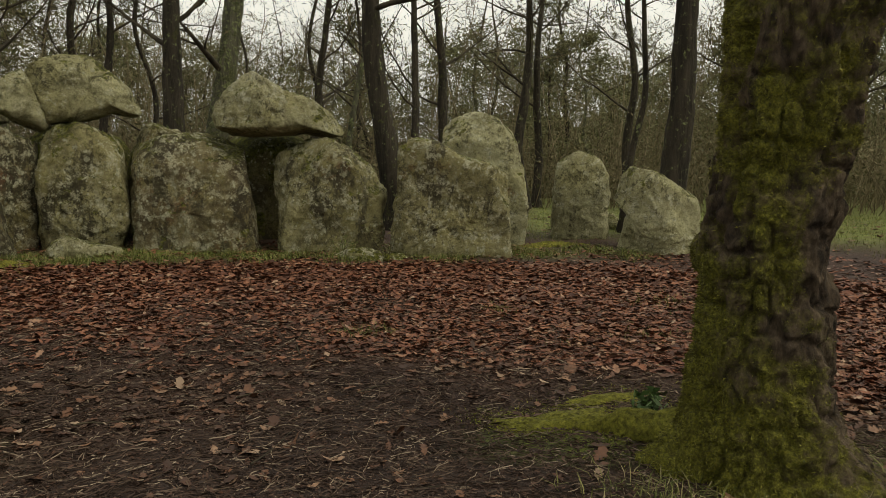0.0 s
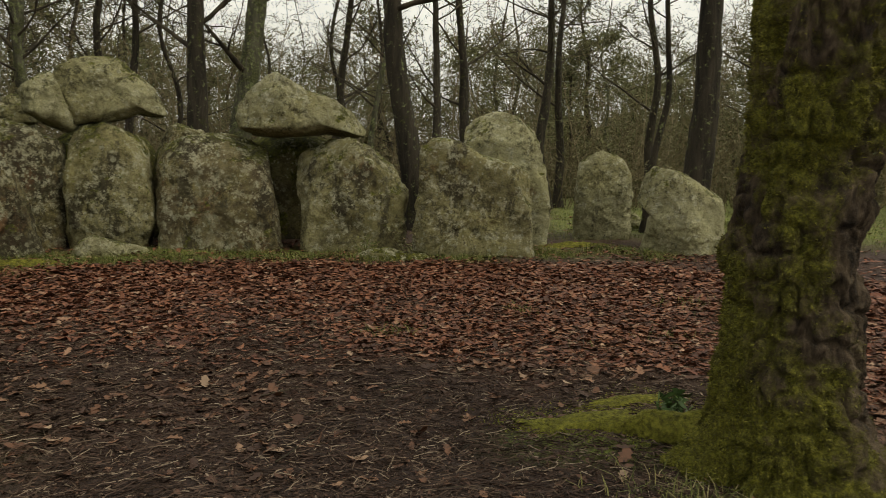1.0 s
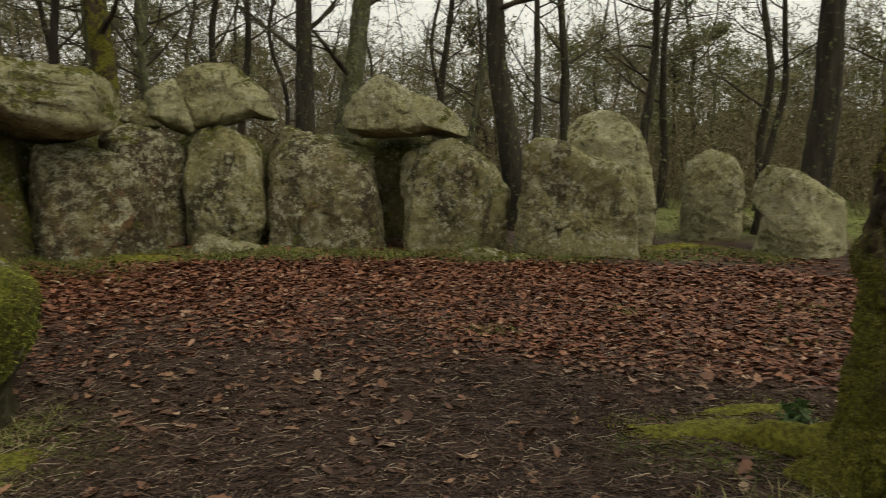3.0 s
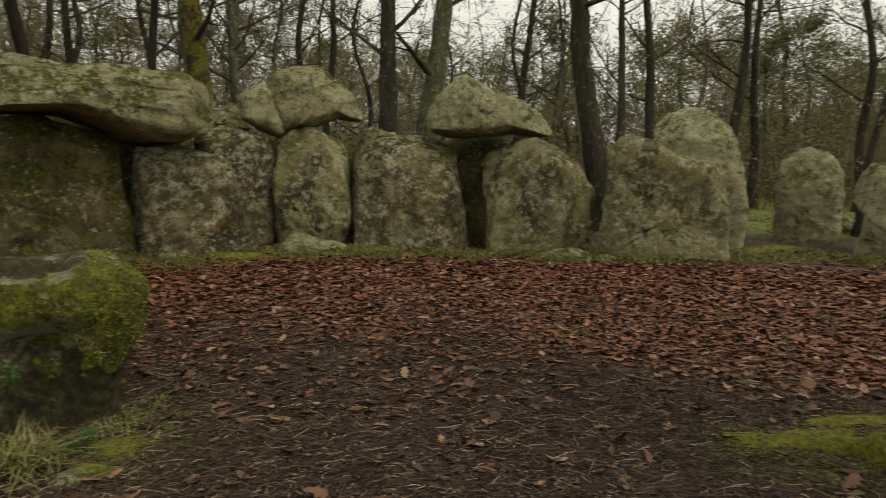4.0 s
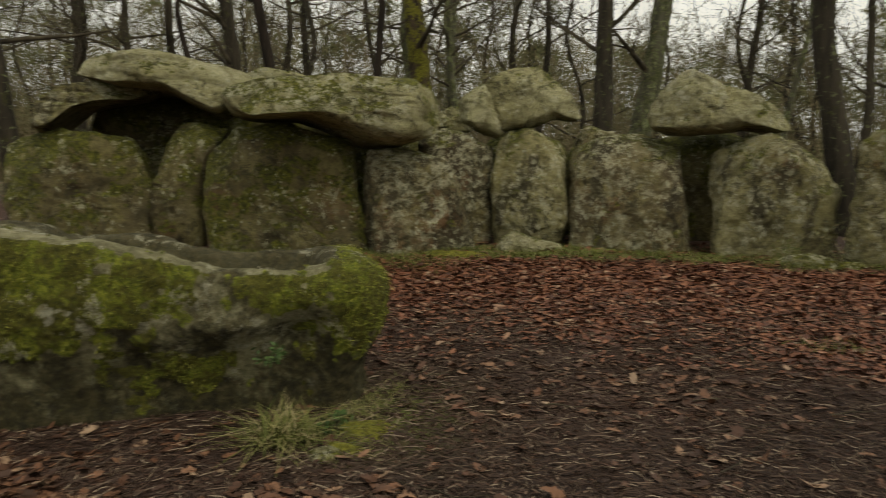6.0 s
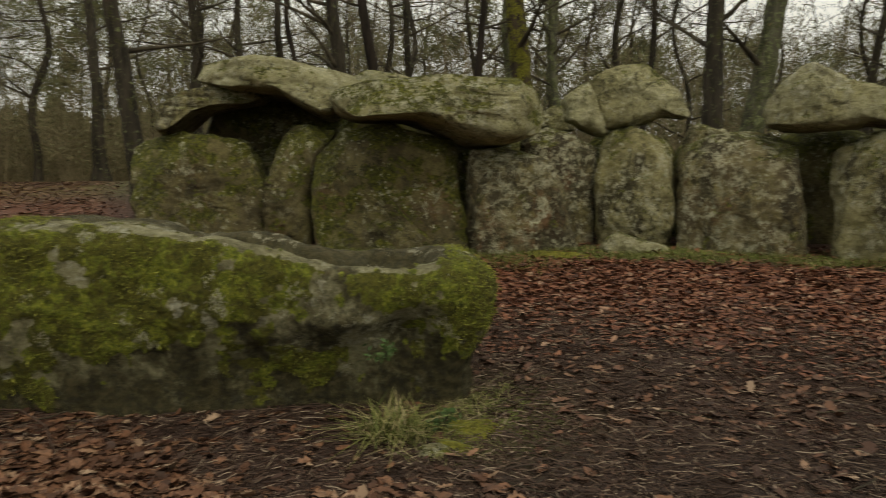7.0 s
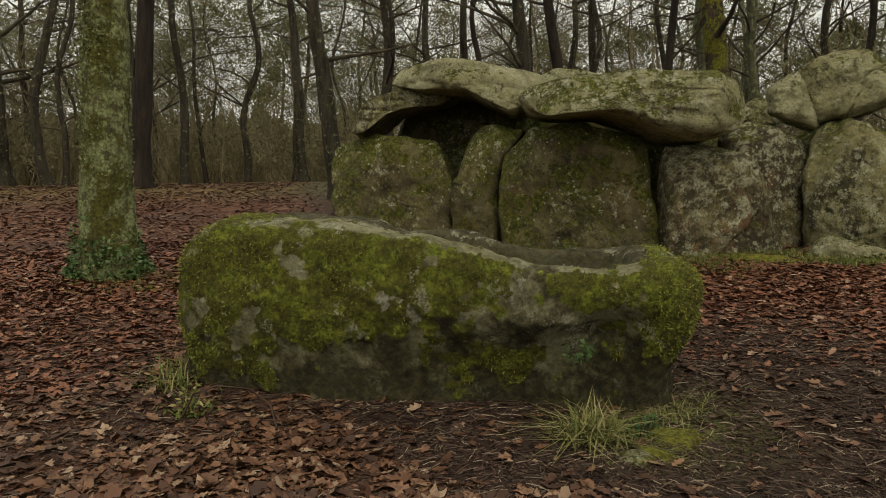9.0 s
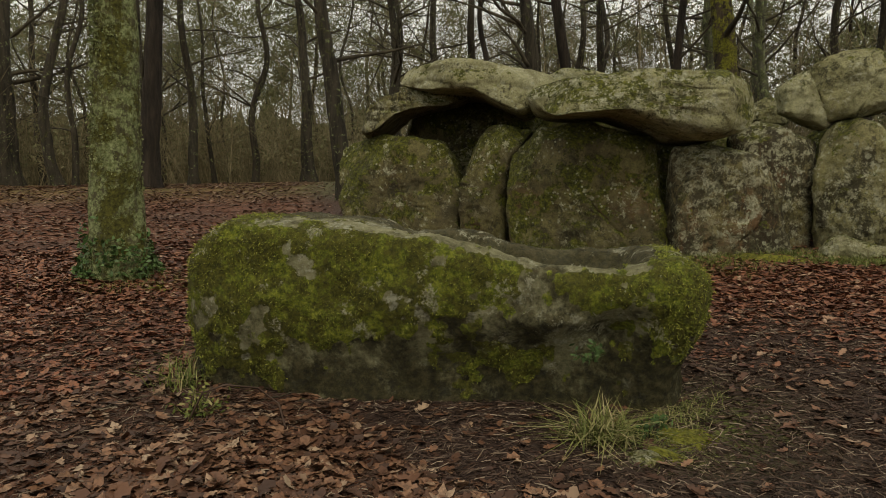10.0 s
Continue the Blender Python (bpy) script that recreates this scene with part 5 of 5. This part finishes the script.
OAK = [(0, 0), (0.14, 0.09), (0.3, 0.20), (0.4, 0.12), (0.55, 0.27), (0.66, 0.15), (0.82, 0.2), (1, 0)]
OAK_OUTLINE = np.array(OAK + [(a, -b) for a, b in OAK[-2:0:-1]])
PLAIN_OUTLINE = np.array([(0, 0), (0.35, 0.22), (0.72, 0.2), (1, 0), (0.7, -0.22), (0.3, -0.18)])


def leaf_points(outline, count, nprng, tip=0.2, big=1.0):
    """Curled leaves about the origin: their middle and their outline, as count x points x 3."""
    o = np.vstack([[0.5, 0], outline]) - [0.5, 0]
    size = nprng.uniform(0.075, 0.15, count)[:, None] * big
    u, w = o[None, :, 0] * size, o[None, :, 1] * size * nprng.uniform(0.8, 1.25, (count, 1))
    k = 3 + 9 * tip
    c1, c2, tw = nprng.normal(2, k, (count, 1)), nprng.normal(2.5, k * 0.6, (count, 1)), nprng.normal(0, k, (count, 1))
    z = c1 * w * w + c2 * u * u + tw * u * w + np.abs(nprng.normal(0.15, 0.2, (count, 1))) * np.abs(w)
    pt = np.stack([u, w, z], -1)
    tilt, yaw, way = np.abs(nprng.normal(0, tip, count)), nprng.uniform(0, 2 * np.pi, count), nprng.uniform(0, 2 * np.pi, count)

    def turn(a, i, j):
        M = np.tile(np.eye(3), (count, 1, 1))
        M[:, i, i], M[:, i, j], M[:, j, i], M[:, j, j] = np.cos(a), -np.sin(a), np.sin(a), np.cos(a)
        return M
    M = turn(yaw, 0, 1) @ turn(tilt, 0, 2) @ turn(way, 0, 1)
    return np.einsum("nij,npj->npi", M, pt)


def scatter(count, r0, r1, az0, az1, nprng, dens):
    az = np.radians(nprng.uniform(az0, az1, count))
    r = np.sqrt(nprng.uniform(r0 * r0, r1 * r1, count))
    x, y = -0.3 - np.sin(az) * r, -0.1 + np.cos(az) * r
    keep = nprng.random(count) < dens(x, y)
    return x[keep], y[keep]


def litter(name, label, outline, count, r0, r1, az0, az1, seed, tip=0.2, big=1.0, dens=litter_density, mat=DEAD_LEAF):
    nprng = np.random.default_rng(seed)
    x, y = scatter(count, r0, r1, az0, az1, nprng, dens)
    pts = leaf_points(outline, len(x), nprng, tip, big)
    pts[:, :, 0] += x[:, None]
    pts[:, :, 1] += y[:, None]
    low = pts[:, :, 2].min(1)
    pts[:, :, 2] += (ground_z(x, y) + nprng.uniform(0.0, 0.018, len(x)) - 0.6 * low)[:, None]
    k = pts.shape[1]
    idx = np.arange(1, k)
    fan = np.stack([np.zeros(k - 1, int), idx, np.roll(idx, -1)], -1)
    faces = (fan[None] + (np.arange(len(x)) * k)[:, None, None]).reshape(-1, 3)
    return tagged(new(name, mesh_from(name, pts.reshape(-1, 3), faces, mat)), label, "leaf litter", kind="stuff")


litter("leaf_litter", "red-brown fallen oak leaves covering the ground", OAK_OUTLINE, 46000, 5.6, 8.4, -36, 92, 61, 0.20, 0.78)
litter("leaf_litter", "red-brown fallen leaves in front of the stones", PLAIN_OUTLINE, 66000, 8.4, 11.2, -36, 92, 67, 0.22, 0.80)
litter("leaf_litter", "scattered brown oak leaves near the path", OAK_OUTLINE, 19000, 2.4, 5.6, -36, 92, 62, 0.22, 0.95, litter_density, BROWN_LEAF)
litter("leaf_litter", "brown fallen leaves on the slope under the trees", PLAIN_OUTLINE, 32000, 11.2, 23, 50, 94, 63, 0.14, 0.9, litter_density, BROWN_LEAF)
litter("leaf_litter", "brown fallen leaves on the path and behind it", PLAIN_OUTLINE, 9000, 0.3, 8.0, 92, 324, 65, 0.2, 1.1, litter_density, BROWN_LEAF)
litter("leaf_litter", "thin brown leaves in the grass beyond the stones", PLAIN_OUTLINE, 3000, 11.2, 18, -38, -6, 64)


CRUMBS = leaf_material("leaf_crumbs", [(0.0, (0.018, 0.010, 0.008)), (0.5, (0.055, 0.027, 0.018)), (0.9, (0.11, 0.058, 0.038)), (1.0, (0.26, 0.2, 0.15))])
litter("leaf_crumbs", "broken bits of dead leaves on the dark soil", PLAIN_OUTLINE[[0, 1, 3, 4]], 52000, 2.4, 6.4, -36, 92, 66, 0.3, 0.28, lambda a, b: np.clip(1.0 - 0.7 * litter_density(a, b), 0.3, 1) * 0.8, CRUMBS)


def straw():
    """Pine straw and thin broken twigs on the bare soil."""
    nprng = np.random.default_rng(71)
    x, y = scatter(76000, 2.4, 7.5, -36, 92, nprng, lambda a, b: np.clip(1.15 - 0.8 * litter_density(a, b), 0.25, 1))
    n = len(x)
    L, a = 0.012 + 0.075 * nprng.random(n) ** 1.6, nprng.uniform(0, 2 * np.pi, n)
    bend = nprng.normal(0, 0.25, n)
    w = nprng.uniform(0.0008, 0.002, n)
    P = np.zeros((n, 6, 3))
    for i, s in enumerate((-1, 0, 1)):
        px, py = x + np.cos(a + bend * s) * L * s, y + np.sin(a + bend * s) * L * s
        pz = ground_z(px, py) + 0.006 + nprng.uniform(0, 0.015, n)
        for j, sg in enumerate((-1, 1)):
            P[:, i * 2 + j] = np.stack([px - sg * np.sin(a) * w, py + sg * np.cos(a) * w, pz + 0.002 * sg], -1)
    q = np.array([(0, 1, 3, 2), (2, 3, 5, 4)])
    faces = (q[None] + (np.arange(n) * 6)[:, None, None]).reshape(-1, 4)
    tagged(new("pine_straw", mesh_from("pine_straw", P.reshape(-1, 3), faces, STRAW, False)), "dry pine straw strewn on dark soil", "pine straw", kind="stuff")


straw()


def stick(x, y, yaw, length, r, seed):
    rr = random.Random(seed)
    v, f, path = [], [], []
    for i in range(7):
        s = i / 6 - 0.5
        px, py = s * length, 0.06 * length * math.sin(3 * s + seed)
        wx, wy = x + px * math.cos(yaw) - py * math.sin(yaw), y + px * math.sin(yaw) + py * math.cos(yaw)
        path.append(Vector((wx - x, wy - y, gz(wx, wy) - gz(x, y) + r + 0.008 + rr.uniform(0, 0.012))))
    tube(path, [r * (1 - 0.09 * i) for i in range(7)], 6, v, f)
    ob = new("twig", mesh_from("twig", v, f, TWIG))
    ob.location = (x, y, gz(x, y))
    return tagged(ob, "thin dry twig lying on the soil", "twig", "fallen twigs")


rng = random.Random(91)
for k in range(70):
    az, r = rng.uniform(-30, 85), rng.uniform(2.7, 6.5)
    stick(-0.3 - math.sin(radians(az)) * r, -0.1 + math.cos(radians(az)) * r, rng.uniform(0, math.pi), rng.uniform(0.15, 0.55), rng.uniform(0.002, 0.006), k)

# a flat stone and a thin bent stem beside the hollowed stone
stone("foot_stone", "small flat pale stone half sunk in soil", "stone", "", -2.97, 2.93, 50, 0.2, GRANITE_PALE, 95,
      [(-.12, -.27), (-.11, -.195), (0, -.175), (.10, -.19), (.12, -.27)], n=48, m=24, rough=0.25, box=0.3)

# small plants and odd stems
def sprig(name, label, x, y, high, count, seed, mat, leafmat=None, leaf=0.02, z=None, spread=0.5):
    rr = random.Random(seed)
    v, f, tips = [], [], []
    for _ in range(count):
        d = Vector((rr.gauss(0, spread), rr.gauss(0, spread), 1)).normalized()
        p = [Vector((rr.gauss(0, 0.01), rr.gauss(0, 0.01), -0.02))]
        for _ in range(4):
            d = (d + Vector((rr.gauss(0, 0.18), rr.gauss(0, 0.18), 0.02))).normalized()
            p.append(p[-1] + d * high * rr.uniform(0.18, 0.3))
            tips.append(p[-1])
        tube(p, [0.004, 0.0035, 0.003, 0.002, 0.001], 5, v, f)
    root = tagged(new(name), label, "plant")
    root.location = (x, y, gz(x, y) if z is None else z)
    part("stem", mesh_from("stem", v, f, mat), root)
    if leafmat:
        v, f = [], []
        flakes(tips, leaf, rr, 3, leaf * 1.2, v, f, 1.2, 0.2)
        part("foliage", mesh_from("foliage", v, f, leafmat, False), root)
    return root


sprig("oak_seedling", "bare dark seedling standing in the leaf litter", -0.55, 7.3, 0.42, 3, 3, TWIG, None, spread=0.3)
sprig("ivy_plant", "small shiny green ivy leaves beside the mossy root", 1.28, 4.48, 0.16, 9, 4, TWIG, IVY_LEAF, 0.035)
sprig("ivy_plant", "small green ivy sprig on the mossy block", -3.52, 3.10, 0.12, 6, 5, TWIG, IVY_LEAF, 0.02, z=0.22)
sprig("ivy_plant", "green ivy sprig among grass at the block's foot", -3.12, 3.18, 0.16, 8, 6, TWIG, IVY_LEAF, 0.02)
sprig("bramble", "thin bramble shoots between two uprights", -0.72, 9.55, 0.6, 9, 7, TWIG, SCRUB_LEAF, 0.025, spread=0.4)
sprig("bramble", "thin weeds at the foot of an upright", -1.35, 9.75, 0.3, 9, 8, GRASS_BLADE, GRASS_BLADE, 0.02, spread=0.4)
sprig("fern", "dark green fern blades on the litter", -5.05, 1.18, 0.22, 14, 9, GRASS_BLADE, GRASS_BLADE, 0.018, spread=0.9)
v, f = [], []
arch = [Vector((-5.02, 1.12, gz(-5.02, 1.12))), Vector((-4.98, 1.20, 0.02)), Vector((-4.90, 1.32, 0.07)), Vector((-4.76, 1.47, 0.05)), Vector((-4.66, 1.56, -0.04)), Vector((-4.62, 1.58, gz(-4.62, 1.58)))]
tube(arch, [0.007] * 6, 6, v, f)
tagged(new("bent_stem", mesh_from("bent_stem", v, f, STRAW)), "dry bent stem arching over the leaves", "stem")

# single fallen leaves nearest to the path
LEAF_SINGLE = Mat("dead_oak_leaf_single", 0.6)
LEAF_SINGLE = LEAF_SINGLE.done(LEAF_SINGLE.ramp(LEAF_SINGLE.info.outputs["Random"], [(0.0, (0.035, 0.018, 0.012)), (0.4, (0.095, 0.043, 0.025)), (0.8, (0.15, 0.072, 0.04)), (1.0, (0.27, 0.195, 0.135))]))
nprng = np.random.default_rng(5)
shapes = leaf_points(OAK_OUTLINE, 14, nprng, 0.36, 1.15)
leaf_meshes = []
for q in shapes:
    k = len(q)
    leaf_meshes.append(mesh_from("leaf", (q - [0, 0, q[:, 2].min() * 0.6]), [(0, i, i % (k - 1) + 1) for i in range(1, k)], LEAF_SINGLE))
for k in range(290):
    az = rng.uniform(44, 86) if k % 8 else rng.uniform(-25, 44)
    r = rng.uniform(2.6, 4.4 if az > 60 else 3.6) if az > 44 else rng.uniform(2.8, 6.0)
    x, y = -0.3 - math.sin(radians(az)) * r, -0.1 + math.cos(radians(az)) * r
    ob = part("leaf", rng.choice(leaf_meshes), ground)
    ob.matrix_world = pose(x, y, gz(x, y) + 0.012, rng.gauss(0, 12), rng.gauss(0, 12), rng.uniform(0, 360))
